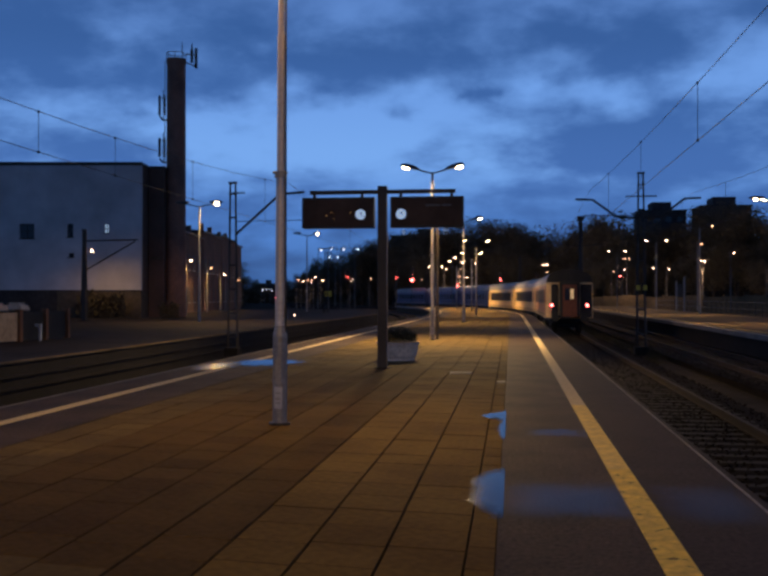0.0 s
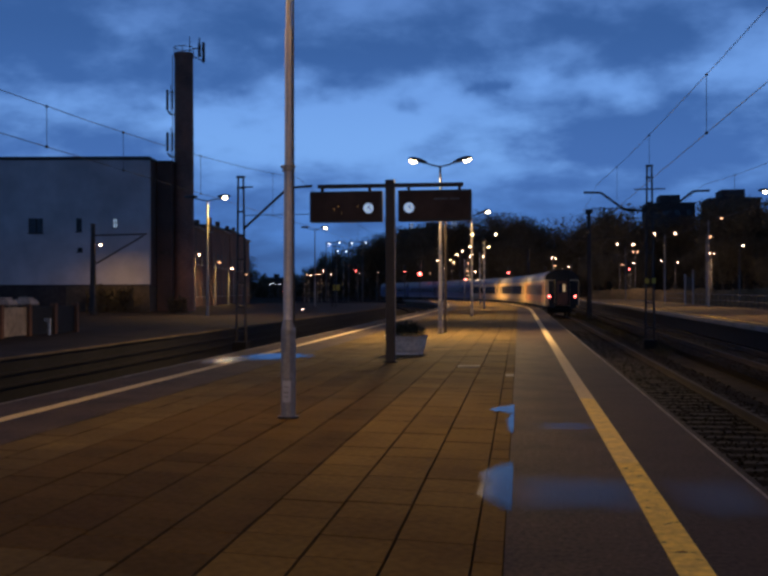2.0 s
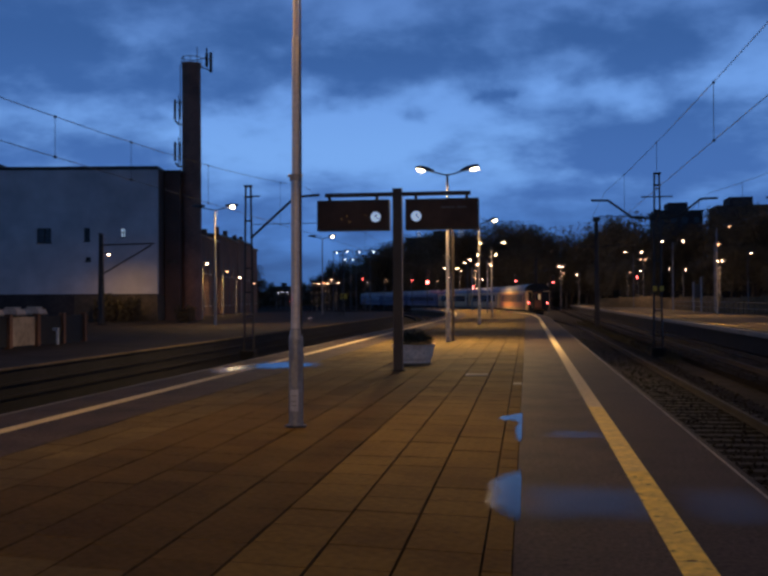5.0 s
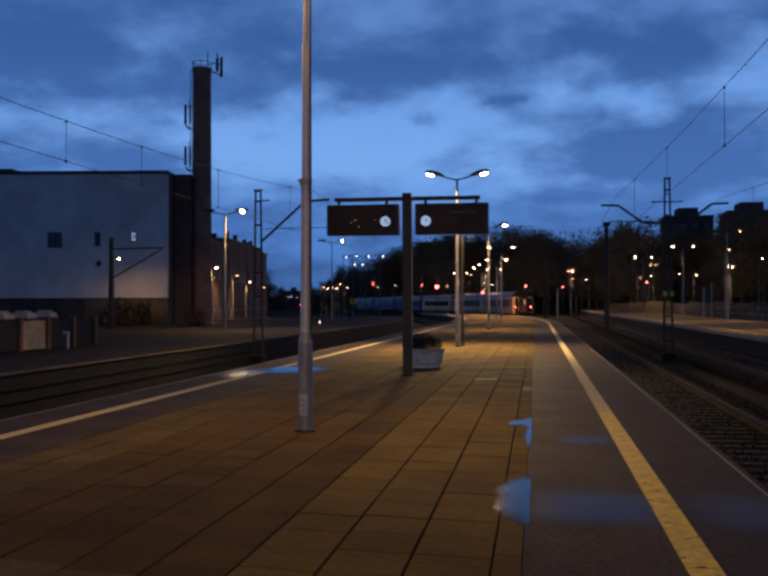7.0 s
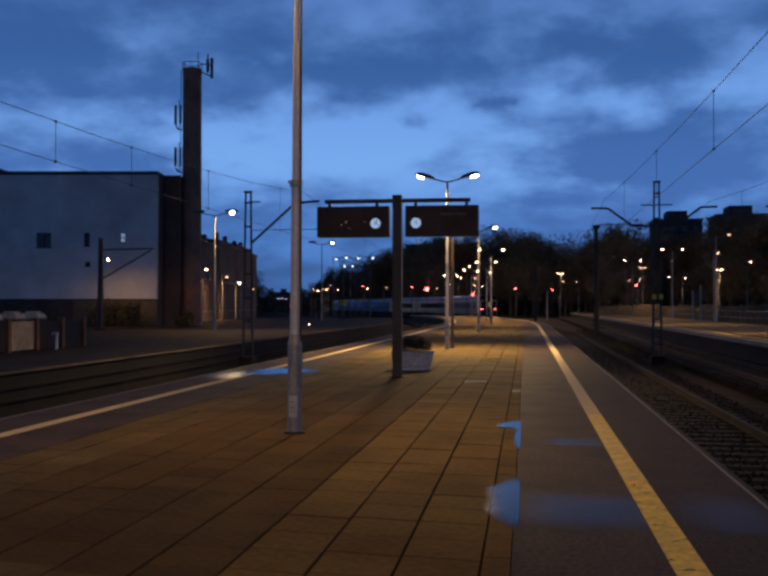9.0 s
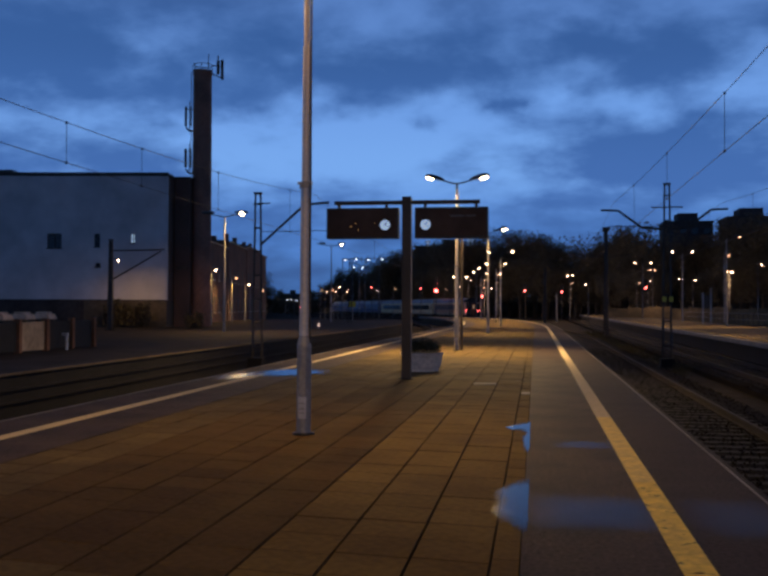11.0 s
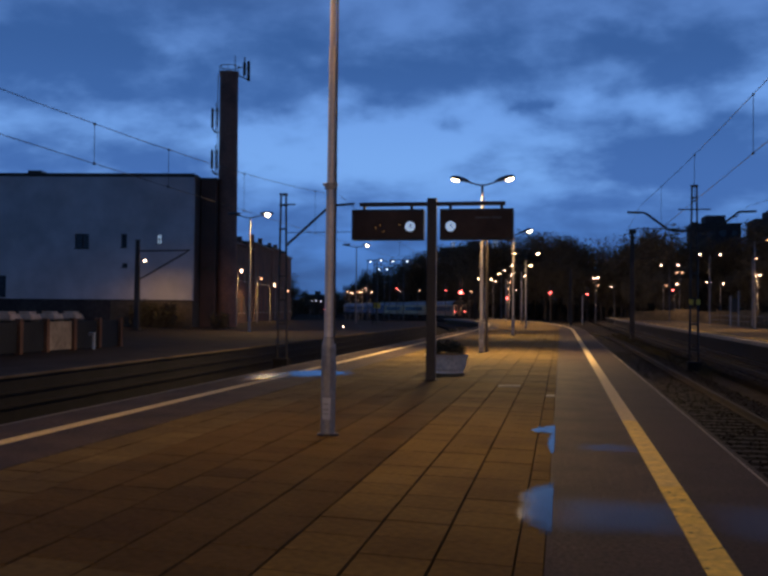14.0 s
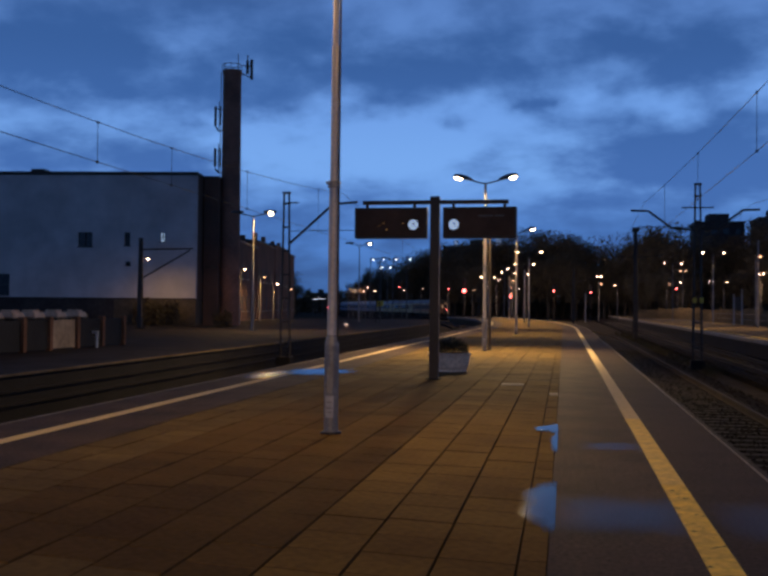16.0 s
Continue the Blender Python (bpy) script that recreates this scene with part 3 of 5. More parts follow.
def lattice_mast(x, y, z0, z1):
    e = empty("catenary_mast", pose(x, y, 0))
    for dx in (-0.13, 0.13):
        part("channel", add_rod(bmesh.new(), (dx * 1.5, 0, z0), (dx * 0.8, 0, z1), 0.055, 0.04, 4), DARKSTEEL, e)
    n = 7
    for i in range(n):
        z = z0 + (z1 - z0) * (i + 0.5) / n
        part("batten", box(-0.17, 0.17, -0.02, 0.02, z - 0.035, z + 0.035), DARKSTEEL, e)
    part("cap", box(-0.16, 0.16, -0.09, 0.09, z1 - 0.08, z1), DARKSTEEL, e)
    part("foundation", box(-0.3, 0.3, -0.3, 0.3, z0 - 0.9, z0 + 0.04, 0.03), UNDERWALL, e, "concrete foundation block")
    return e


mast_l = lattice_mast(-11.15, 38.5, -0.55, 6.2)
tagged(mast_l, "dark steel lattice catenary mast with one bracket beside the track", "catenary mast", "catenary masts")
part("bracket", tube([(0.1, 0, 4.05), (1.95, 0, 5.68), (2.95, 0, 5.75)], 0.05, 6), DARKSTEEL, mast_l)
part("tie_rod", tube([(0.1, 0, 4.6), (2.9, 0, 4.62)], 0.015, 5), DARKSTEEL, mast_l)
part("top_arm", tube([(0, 0, 5.75), (0.5, 0, 5.75)], 0.03, 5), DARKSTEEL, mast_l)
mast_r = lattice_mast(5.9, 45.9, -0.75, 7.25)
tagged(mast_r, "dark steel lattice catenary mast with brackets to both tracks", "catenary mast", "catenary masts")
for s in (-1, 1):
    part("bracket", tube([(s * 0.1, 0, 5.15), (s * 1.0 - 0.1, 0, 5.22), (s * 2.05 - 0.12, 0, 6.02), (s * 2.8 - 0.14, 0, 6.04)], 0.05, 6), DARKSTEEL, mast_r)
    part("top_arm", tube([(0, 0, 6.15), (s * 0.7, 0, 6.15)], 0.03, 5), DARKSTEEL, mast_r)
    part("tie_rod", tube([(s * 0.1, 0, 5.25), (s * 2.6, 0, 5.3)], 0.018, 5), DARKSTEEL, mast_r)


# wires over the three tracks: messenger sagging between masts, contact wire below, droppers
def overhead(off, masts, s_end, z_contact=4.35, z_top=6.1, sag=1.05, straight=False, first=18.0, step=7.0):
    Q = (lambda s: (off, s)) if straight else (lambda s: P(s, off)[:2])
    mess, drops = [], []
    for a, b in zip(masts, masts[1:]):
        n = 14
        for i in range(n):
            u = i / n
            s = a + (b - a) * u
            z = z_top - 4 * sag * u * (1 - u)
            mess.append((*Q(s), z))
        s = first
        while s < b - 2:
            if s > a + 2:
                u = (s - a) / (b - a)
                drops.append(((*Q(s), z_top - 4 * sag * u * (1 - u)), (*Q(s), z_contact)))
            s += step
            step = min(9.0, step * 1.5)
    wire("messenger_wire", mess, 0.0075, "dark sagging messenger wire over the track")
    wire("contact_wire", [(*Q(s), z_contact) for s in np.arange(masts[0], s_end, 6.0)], 0.0075, "dark contact wire over the track")
    d = bmesh.new()
    for p, q in drops:
        add_rod(d, p, q, 0.006, 0.006, 4)
        add_ball(d, p, 0.03, 0.03, 0.03, 6), add_ball(d, q, 0.03, 0.05, 0.03, 6)
    tagged(part("dropper_wires", d, WIRE), "thin dark droppers between the overhead wires", "overhead wire", kind="stuff")


overhead(-8.8, (-15, 38.5, 92, 145), 145, 4.27, 6.1, 1.12, first=17.4, step=3.6)
overhead(TX, (-32, 45.9, 100, 152, 204), 200, 4.55, 6.4, 0.82, first=19.4, step=8.3)
overhead(8.25, (-8, 45.9, 92, 146, 200), 200, 4.5, 6.3, 0.75, True, first=22.0, step=8.3)

mast_far = lattice_mast(6.05, 87.0, -0.95, 8.6)
tagged(mast_far, "tall dark catenary mast with a closed web between the tracks", "catenary mast", "catenary masts")
part("web", box(-0.13, 0.13, -0.06, 0.06, -0.95, 8.5), DARKSTEEL, mast_far)
part("head_plate", box(-0.3, 0.3, -0.1, 0.1, 8.2, 8.6, 0.02), DARKSTEEL, mast_far)
part("bracket", tube([(0.15, 0, 6.0), (2.3, 0, 6.2)], 0.04, 6), DARKSTEEL, mast_far)
part("bracket", tube([(-0.15, 0, 6.0), (-2.5, 0, 6.2)], 0.04, 6), DARKSTEEL, mast_far)
mast_end = lattice_mast(1.5, 160.0, -1.0, 8.1)
tagged(mast_end, "dark catenary mast at the far end of the tracks", "catenary mast", "catenary masts")
part("web", box(-0.12, 0.12, -0.05, 0.05, -1.0, 8.0), DARKSTEEL, mast_end)
post = empty("marker_pole", pose(4.0, 189.5, 0), "pale concrete pole beside the red signal", "pole")
part("shaft", rod((0, 0, -1.2), (0, 0, 4.3), 0.16, 0.13, 10), STEEL, post)
part("cap", rod((0, 0, 4.3), (0, 0, 4.4), 0.17, 0.15, 10), STEEL, post)
for x, y in ((-17.5, 92.0), (-12.5, 146.0)):
    m = copy_thing(mast_l, pose(x, y, 0))
mast_d = lattice_mast(-27.2, 60.0, 0.0, 5.9)
part("web", box(-0.1, 0.1, -0.05, 0.05, 0.0, 5.8), DARKSTEEL, mast_d)
tagged(mast_d, "dark catenary mast with a long bracket before the depot wall", "catenary mast", "catenary masts")
part("bracket", tube([(0.1, 0, 5.15), (3.6, 0, 5.2)], 0.05, 6), DARKSTEEL, mast_d)
part("strut", tube([(0.15, 0, 3.3), (3.4, 0, 5.1)], 0.05, 6), DARKSTEEL, mast_d)
lh = bmesh.new()
add_ball(lh, (0.62, -0.25, 4.5), 0.075, 0.06, 0.055, 12)
part("lamp_glass", lh, GLOWFAR, mast_d, "small glowing lamp")
part("lamp_arm", tube([(0.1, -0.1, 4.62), (0.62, -0.25, 4.6)], 0.025, 6), DARKSTEEL, mast_d)
for dx in (-0.14, 0.16):
    part("plate", box(dx - 0.085, dx + 0.085, -0.16, -0.14, 1.85, 2.08, 0.004), YSIGN, mast_r, "small yellow number plate without writing")

# ---------------------------------------------------------------- depot building and chimney
PLINTH = mat("sooty plinth plaster", (0.05, 0.04, 0.036), 0.9, grain=4, bump=0.3)
BRICKWARM = mat("brown plaster", (0.10, 0.075, 0.052), 0.9, grain=4, bump=0.3)


def building():
    """Origin at its nearest corner; the pale front runs along local -x."""
    e = empty("depot_building", pose(-27.3, 70.0, 0, 0, 0, 7.7), "pale plastered depot building with small windows and a dark brick end", "building")
    holes = [(-9.05, -7.95, 5.9, 7.0), (-5.5, -5.05, 6.0, 7.0), (-16.4, -14.3, 2.2, 3.8), (-2.7, -2.42, 6.3, 6.95), (-5.4, -5.0, 4.5, 4.8)]
    xs = sorted({-24.0, 0.0, *[h[0] for h in holes], *[h[1] for h in holes]})
    zs = sorted({2.0, 11.35, *[h[2] for h in holes], *[h[3] for h in holes]})
    bm = bmesh.new()
    for x0, x1 in zip(xs, xs[1:]):
        for z0, z1 in zip(zs, zs[1:]):
            if not any(h[0] <= x0 and x1 <= h[1] and h[2] <= z0 and z1 <= h[3] for h in holes):
                add_box(bm, x0, x1, 0, 0.4, z0, z1)
    bmesh.ops.remove_doubles(bm, verts=bm.verts, dist=0.001)
    part("front_wall", bm, PLASTER, e, "pale plaster front wall")
    part("back_wall", box(-24, 0, 0.4, 7, 2.0, 11.35), BRICKDARK, e, "dark rear body")
    part("plinth", box(-24.05, -6.2, -0.08, 7, -0.1, 2.0), PLINTH, e, "dark plinth")
    part("plinth", box(-6.2, 0.03, -0.1, 7, -0.1, 1.95), BRICKWARM, e, "brown rendered plinth")
    part("plinth_cap", box(-24.06, 0.05, -0.14, 0, 1.95, 2.05, 0.02), DARKSTEEL, e, "narrow dark ledge")
    part("parapet", box(-24.1, 0.08, -0.1, 7, 11.35, 11.6, 0.03), DARKSTEEL, e, "dark metal parapet flashing")
    part("roof_vent", box(-13.2, -12.1, 1, 2.2, 11.6, 11.95, 0.05), DARKSTEEL, e, "small dark roof vent")
    for i, (x0, x1, z0, z1) in enumerate(holes):
        w = part("window", box(x0, x1, 0.14, 0.2, z0, z1), WINDOWDARK if i != 3 else DIAL, e, "dark window pane" if i != 3 else "narrow lit window")
        part("frame", box(x0, x1, 0.1, 0.16, (z0 + z1) / 2 - 0.03, (z0 + z1) / 2 + 0.03), DARKSTEEL, w)
        part("frame", box((x0 + x1) / 2 - 0.025, (x0 + x1) / 2 + 0.025, 0.08, 0.14, z0, z1), DARKSTEEL, w)
        part("sill", box(x0 - 0.06, x1 + 0.06, -0.06, 0.05, z0 - 0.07, z0, 0.01), DARKSTEEL, w)
    part("wing", box(0.1, 1.25, 2.0, 3.6, -0.1, 11.4), BRICKDARK, e, "dark brick wing")
    part("wing_parapet", box(0.08, 1.3, 1.95, 3.65, 11.4, 11.55), DARKSTEEL, e)
    part("cornice", box(0.3, 1.2, 1.85, 2.0, 4.4, 4.6), BRICKWARM, e, "faint brown sign band")
    return e


building()


def chimney():
    e = empty("chimney", pose(-25.84, 73.5, 0, 0, 0, 12), "tall dark brick chimney with mobile phone antennas", "chimney")
    part("shaft", rod((0, 0, 0), (0, 0, 19.95), 0.78, 0.72, 20), CHIMNEYBRICK, e, "dark brick shaft")
    part("crown", rod((0, 0, 19.7), (0, 0, 20.05), 0.76, 0.76, 20), CHIMNEYBRICK, e)
    ring = [(0.75 * math.cos(k * math.pi / 8), 0.75 * math.sin(k * math.pi / 8), 20.5) for k in range(17)]
    part("railing", tube(ring, 0.03, 5), DARKSTEEL, e, "dark steel rail round the top")
    for k in range(8):
        a = k * math.pi / 4
        part("rail_post", rod((0.75 * math.cos(a), 0.75 * math.sin(a), 20.0), (0.75 * math.cos(a), 0.75 * math.sin(a), 20.53), 0.025, 0.025, 5), DARKSTEEL, e)
    part("platform_bracket", tube([(0.6, 0, 19.9), (1.5, 0, 19.5), (1.5, 0, 20.4), (0.7, 0, 20.5)], 0.045, 6), DARKSTEEL, e)
    for x, y, z0, z1, w in ((1.2, 0, 19.8, 21.3, 0.05), (1.52, 0, 19.4, 20.95, 0.11), (0.5, -0.4, 20.1, 21.3, 0.03), (1.22, -0.2, 19.8, 20.8, 0.11)):
        part("antenna", box(x - w, x + w, y - w, y + w, z0, z1, 0.02), DARKSTEEL, e, "dark panel antenna")
    for zb, side in ((15.3, 1.0), (12.0, 1.25)):
        part("bracket", tube([(-0.6, 0, zb), (-1.05, 0, zb), (-1.25, 0, zb + 0.3)], 0.06, 6), DARKSTEEL, e)
        part("antenna", box(-1.36, -1.18, -0.1, 0.1, zb + 0.35 * side, zb + 1.9, 0.02), DARKSTEEL, e, "dark panel antenna")
        part("mast_tube", rod((-1.0, 0, zb), (-1.0, 0, zb + 2.3), 0.035, 0.035, 6), DARKSTEEL, e)
        part("strut", tube([(-0.65, 0, zb + 1.7), (-1.25, 0, zb + 1.7)], 0.03, 5), DARKSTEEL, e)
        part("antenna", box(-0.92, -0.80, -0.2, -0.05, zb + 0.4, zb + 1.9, 0.02), DARKSTEEL, e, "dark panel antenna")
    part("ladder", tube([(-0.85, -0.1, 8.0), (-0.85, -0.1, 19.9)], 0.035, 5), STEEL, e, "thin steel cable run")


chimney()


def bush(x0, x1, y, h, n, seed):
    """Low unkempt bush of many small leaves along a wall."""
    r = random.Random(seed)
    vs, fs = [], []
    for _ in range(n):
        u = r.random()
        top = h * (0.72 + 0.28 * math.sin(u * 17 + seed) * math.sin(u * 7.3))
        q = Vector((x0 + (x1 - x0) * u, y + r.gauss(0, 0.28), top * r.random() ** 0.8))
        a = Vector((r.gauss(0, 1), r.gauss(0, 1), r.gauss(0, 1))).normalized() * r.uniform(0.06, 0.16)
        w = a.orthogonal().normalized() * r.uniform(0.04, 0.09)
        k = len(vs)
        vs += [q - a, q + w, q + a, q - w]
        fs.append((k, k + 1, k + 2, k + 3))
    e = empty("bush", pose(0, 0, 0), "unkempt brown bush along the depot wall", "bush", "bushes before the depot")
    for k in range(6):
        x = x0 + (x1 - x0) * (k + 0.5) / 6
        part("stem", rod((x, y, -0.05), (x + 0.2, y, h * 0.6), 0.03, 0.015, 5), BARK, e)
    me = bpy.data.meshes.new("leaves")
    me.from_pydata(vs, [], fs)
    me.materials.append(LEAFBROWN)
    new("leaves", me).parent = e


LEAFBROWN = mat("brown autumn leaf", (0.055, 0.042, 0.025), 0.85, vary=0.25, grain=3)
bush(-31.4, -28.0, 68.3, 2.2, 2600, 3)
bush(-24.5, -23.3, 66.5, 1.3, 500, 5)


# ---------------------------------------------------------------- bins in their timber enclosure, before the depot
def bin_enclosure():
    e = empty("bin_enclosure", pose(-16.7, 0, 0), "low timber enclosure with dark panels round the waste bins", "enclosure")
    ys = [22.0, 24.0, 26.1, 28.2, 29.82, 31.67, 33.55, 35.3]
    for y in ys:
        part("post", box(-0.1, 0.1, y - 0.1, y + 0.1, 0, 1.12, 0.015), WOOD, e, "brown timber post")
    for i, (a, b) in enumerate(zip(ys, ys[1:])):
        part("panel", box(-0.04, 0.0, a + 0.1, b - 0.1, 0.05, 1.02, 0.008), WOODPALE if i == 4 else UNDER, e, "pale plywood panel" if i == 4 else "dark panel")


WOODPALE = mat("pale plywood", (0.42, 0.31, 0.2), 0.8, grain=5)
bin_enclosure()


LID = mat("dull cream plastic", (0.66, 0.44, 0.29), 0.6, grain=5)


def waste_bin(x, y):
    e = empty("waste_bin", pose(x, y, 0, 0, 0, 6), "wheeled waste bin with a pale lid behind the enclosure", "waste bin", "waste bins in a row")
    bm = box(-0.34, 0.34, -0.44, 0.44, 0.14, 1.0, 0.04)
    for v in bm.verts:
        if v.co.z < 0.5:
            v.co.x *= 0.88
            v.co.y *= 0.9
    part("body", bm, UNDER, e, "dark plastic body")
    part("rim", box(-0.37, 0.37, -0.47, 0.47, 0.96, 1.02, 0.015), UNDER, e, "dark rolled rim")
    bm = box(-0.36, 0.36, -0.46, 0.46, 1.025, 1.25, 0.06)
    for v in bm.verts:
        if v.co.z > 1.15:
            v.co.x *= 0.86
            v.co.y *= 0.86
    lid = part("lid", bm, LID, e, "pale plastic lid")
    part("lid_rib", box(-0.2, 0.2, -0.3, 0.3, 1.245, 1.33, 0.03), LID, lid, "raised middle of the lid")
    part("grip", tube([(0.37, -0.3, 1.0), (0.43, -0.3, 1.0), (0.43, 0.3, 1.0), (0.37, 0.3, 1.0)], 0.016, 6), UNDER, e, "dark grip bar")
    for sx in (-0.26, 0.26):
        for sy in (-0.4, 0.4):
            part("wheel", rod((sx - 0.03, sy, 0.07), (sx + 0.03, sy, 0.07), 0.07, 0.07, 10), UNDER, e)


for x, y in ((-18.6, 25.2), (-18.6, 26.6), (-18.6, 28.0), (-18.6, 29.3), (-18.6, 30.6), (-18.6, 31.95), (-18.6, 33.5), (-18.6, 35.1)):
    waste_bin(x, y)
bol = empty("marker_post", pose(-16.4, 32.6, 0), "short white marker post beside the enclosure", "post")
part("stem", rod((0, 0, 0), (0, 0, 0.55), 0.05, 0.05, 10), WHITE, bol)
part("cap", box(-0.17, 0.05, -0.05, 0.05, 0.5, 0.6, 0.01), WHITE, bol)


# ---------------------------------------------------------------- street lamps and signals of the station throat
def street_lamp(x, y, h, twin=False, lit=(1, 1), size=0.26, base=0.0, turn=0.0, pair=False, bright=False, white=False):
    e = empty("street_lamp", pose(x, y, base, 0, 0, turn), "tall grey street lamp with a glowing sodium head", "street lamp", "street lamps round the station")
    h -= base
    part("pole", rod((0, 0, 0), (0, 0, h - 0.15), 0.09, 0.045, 8), HEAD if y > 120 else STEEL, e)
    sides = (-1, 1) if twin else (1,)
    reach = 0.28 if pair else 1.0
    for k, s in enumerate(sides):
        x0 = s * reach if (twin or pair) else 0.32
        part("arm", tube([(0, 0, h - 0.2), (x0, 0, h + 0.02)], 0.035, 5), DARKSTEEL, e)
        hd = bmesh.new()
        cap = min(size, 0.27) if bright else size
        add_ball(hd, (x0 + s * 0.05, 0, h + 0.1), cap * 1.7, cap * 0.7, cap * 0.38, 10)
        hh = part("lamp_head", hd, HEAD, e, "", True)
        if lit[k]:
            gl = bmesh.new()
            add_ball(gl, (x0 + s * 0.12, -size * 0.2, h), size * 0.35, size * 0.34, size * 0.32, 10)
            part("lamp_glass", gl, GLOWWHITE if white else GLOW if bright else GLOWDIM if int(x * 10 + y) % 3 == 0 else GLOWFAR, hh, "glowing sodium lamp glass", True)
    return e


# across the right-hand platform
for x, y in ((16.5, 115.2), (14.9, 141.7)):
    street_lamp(x, y, 8.0, True, size=0.30)
street_lamp(17.0, 91.9, 8.0, True, (0, 1), 0.28)
street_lamp(9.9, 190.0, 6.1, size=0.45, base=-1.0, turn=180)
street_lamp(14.7, 57.0, 7.0, True, (1, 1), 0.34, bright=True)
for x, y in ((19.4, 169.2), (31.8, 224.5), (33.8, 180.1), (6.8, 197.9)):
    street_lamp(x, y, 8.0, True, size=0.42, pair=True)
for x, y in ((29.4, 137.1), (20.8, 113.7)):
    street_lamp(x, y, 7.5, size=0.2 + y / 900)
# ahead, round the curve
for x, y in ((-9.6, 161.3), (-9.5, 184.5), (-7.2, 187.5), (-15.3, 226.1), (-12.2, 230.6)):
    street_lamp(x, y, 8.0, size=0.2 + y / 900)
street_lamp(-20.8, 98.9, 8.0, True, (0, 1), 0.38, bright=True)
for x, y in ((-26.2, 132.0), (-24.3, 129.5), (-22.9, 131.1), (-21.0, 131.3), (-29.6, 156.7), (-28.3, 156.9)):
    street_lamp(x, y, 8.0, size=0.2 + y / 1100, white=True)
# the platform before the depot
street_lamp(-18.9, 58.0, 7.25, True, (0, 1), 0.40, bright=True)
for x, y, h in ((-26.9, 79.0, 4.6), (-29.9, 94.2, 4.4), (-31.6, 104.3, 4.0), (-34.2, 115.0, 4.15), (-35.9, 125.0, 3.75)):
    street_lamp(x, y, h, size=0.16 + y / 900)



# lower lamps of the yard, before the wood
for row in (
    ((-11.6, 215.0, 6.0), (-11.6, 215.0, 4.7), (-10.0, 215.0, 5.7), (-17.1, 215.0, 6.2)),
    ((-27.2, 232.0, 6.0), (-21.4, 232.0, 5.7)),
    ((-45.4, 205.0, 5.1), (-44.4, 205.0, 4.8), (-43.3, 205.0, 5.1), (-41.7, 205.0, 5.8), (-42.5, 205.0, 5.0), (-40.1, 205.0, 5.0)),
    ((-37.1, 225.0, 5.5), (-32.7, 225.0, 5.8)),
    ((28.8, 188.0, 6.7), (18.7, 188.0, 6.3), (46.7, 188.0, 6.3), (20.7, 188.0, 6.6), (6.4, 188.0, 6.2)),
    ((-64.8, 250.0, 3.4), (-63.8, 250.0, 3.6), (-62.4, 250.0, 3.3)),
):
    for x, y, z in row:
        street_lamp(x, y, z, size=0.34, base=-0.9, white=y == 250.0)
e = empty("ground_lamp", pose(-16.1, 72.0, 0), "small white ground lamp beside the track", "lamp")
part("stem", rod((0, 0, -0.05), (0, 0, 0.15), 0.05, 0.05, 6), STEEL, e)
gl = bmesh.new()
add_ball(gl, (0, 0, 0.18), 0.03, 0.03, 0.04, 10)
part("lamp_glass", gl, GLOWFAR, e, "glowing lamp glass")


def signal(x, y, z, r=0.3, label="railway signal post showing red"):
    e = empty("railway_signal", pose(x, y, -0.9), label, "signal", "railway signals")
    part("post", rod((0, 0, 0), (0, 0, z + 0.4), 0.08, 0.07, 8), DARKSTEEL, e)
    part("head", box(-0.35, 0.35, -0.1, 0.12, z + 0.2, z + 2.3, 0.08), UNDER, e, "black signal head")
    gl = bmesh.new()
    add_ball(gl, (0, -0.16, z + 0.9), r, 0.1, r, 12)
    part("lens", gl, RED, e, "glowing red lens")


for x, y, z, r in ((-19.1, 190.0, 4.8, 0.32), (-10.8, 200.0, 3.85, 0.22), (-2.2, 210.0, 5.2, 0.17), (-29.1, 120.0, 1.43, 0.16), (19.5, 180.0, 5.25, 0.13), (4.97, 190.0, 4.64, 0.13), (-19.6, 196.0, 6.16, 0.20), (-32.8, 196.0, 5.57, 0.10), (-22.8, 196.0, 5.30, 0.10)):
    signal(x, y, z, r)

for x, y, z in ((-18.8, 100.0, 1.86),):
    e = empty("track_sign", pose(x, y, 0), "small yellow track sign on a thin post", "sign")
    part("post", rod((0, 0, -0.2), (0, 0, z + 0.3), 0.04, 0.04, 6), STEEL, e)
    part("plate", box(-0.38, 0.38, -0.06, -0.04, z - 0.28, z + 0.28, 0.01), YSIGN, e, "yellow plate without writing")

e = empty("notice_frame", pose(17.8, 107.0, 0), "tall pale notice frame of two posts on the platform", "notice frame")
part("post", rod((-0.4, 0, 0), (-0.4, 0, 3.2), 0.09, 0.09, 8), STEEL, e)
part("post", rod((0.4, 0, 0), (0.4, 0, 3.7), 0.09, 0.09, 8), STEEL, e)
part("board", box(-0.3, 0.3, -0.05, 0.05, 1.5, 2.9, 0.02), DARKSTEEL, e)


rail = empty("platform_railing", pose(18.75, 0, 0), "dark steel railing along the back of the platform", "railing")
for i in range(34):
    y = 62 + i * 2.1
    part("post", rod((0, y, -0.02), (0, y, 1.12), 0.03, 0.03, 6), DARKSTEEL, rail)
for z in (0.55, 1.1):
    part("bar", rod((0, 61.9, z), (0, 131.5, z), 0.025, 0.025, 6), DARKSTEEL, rail)


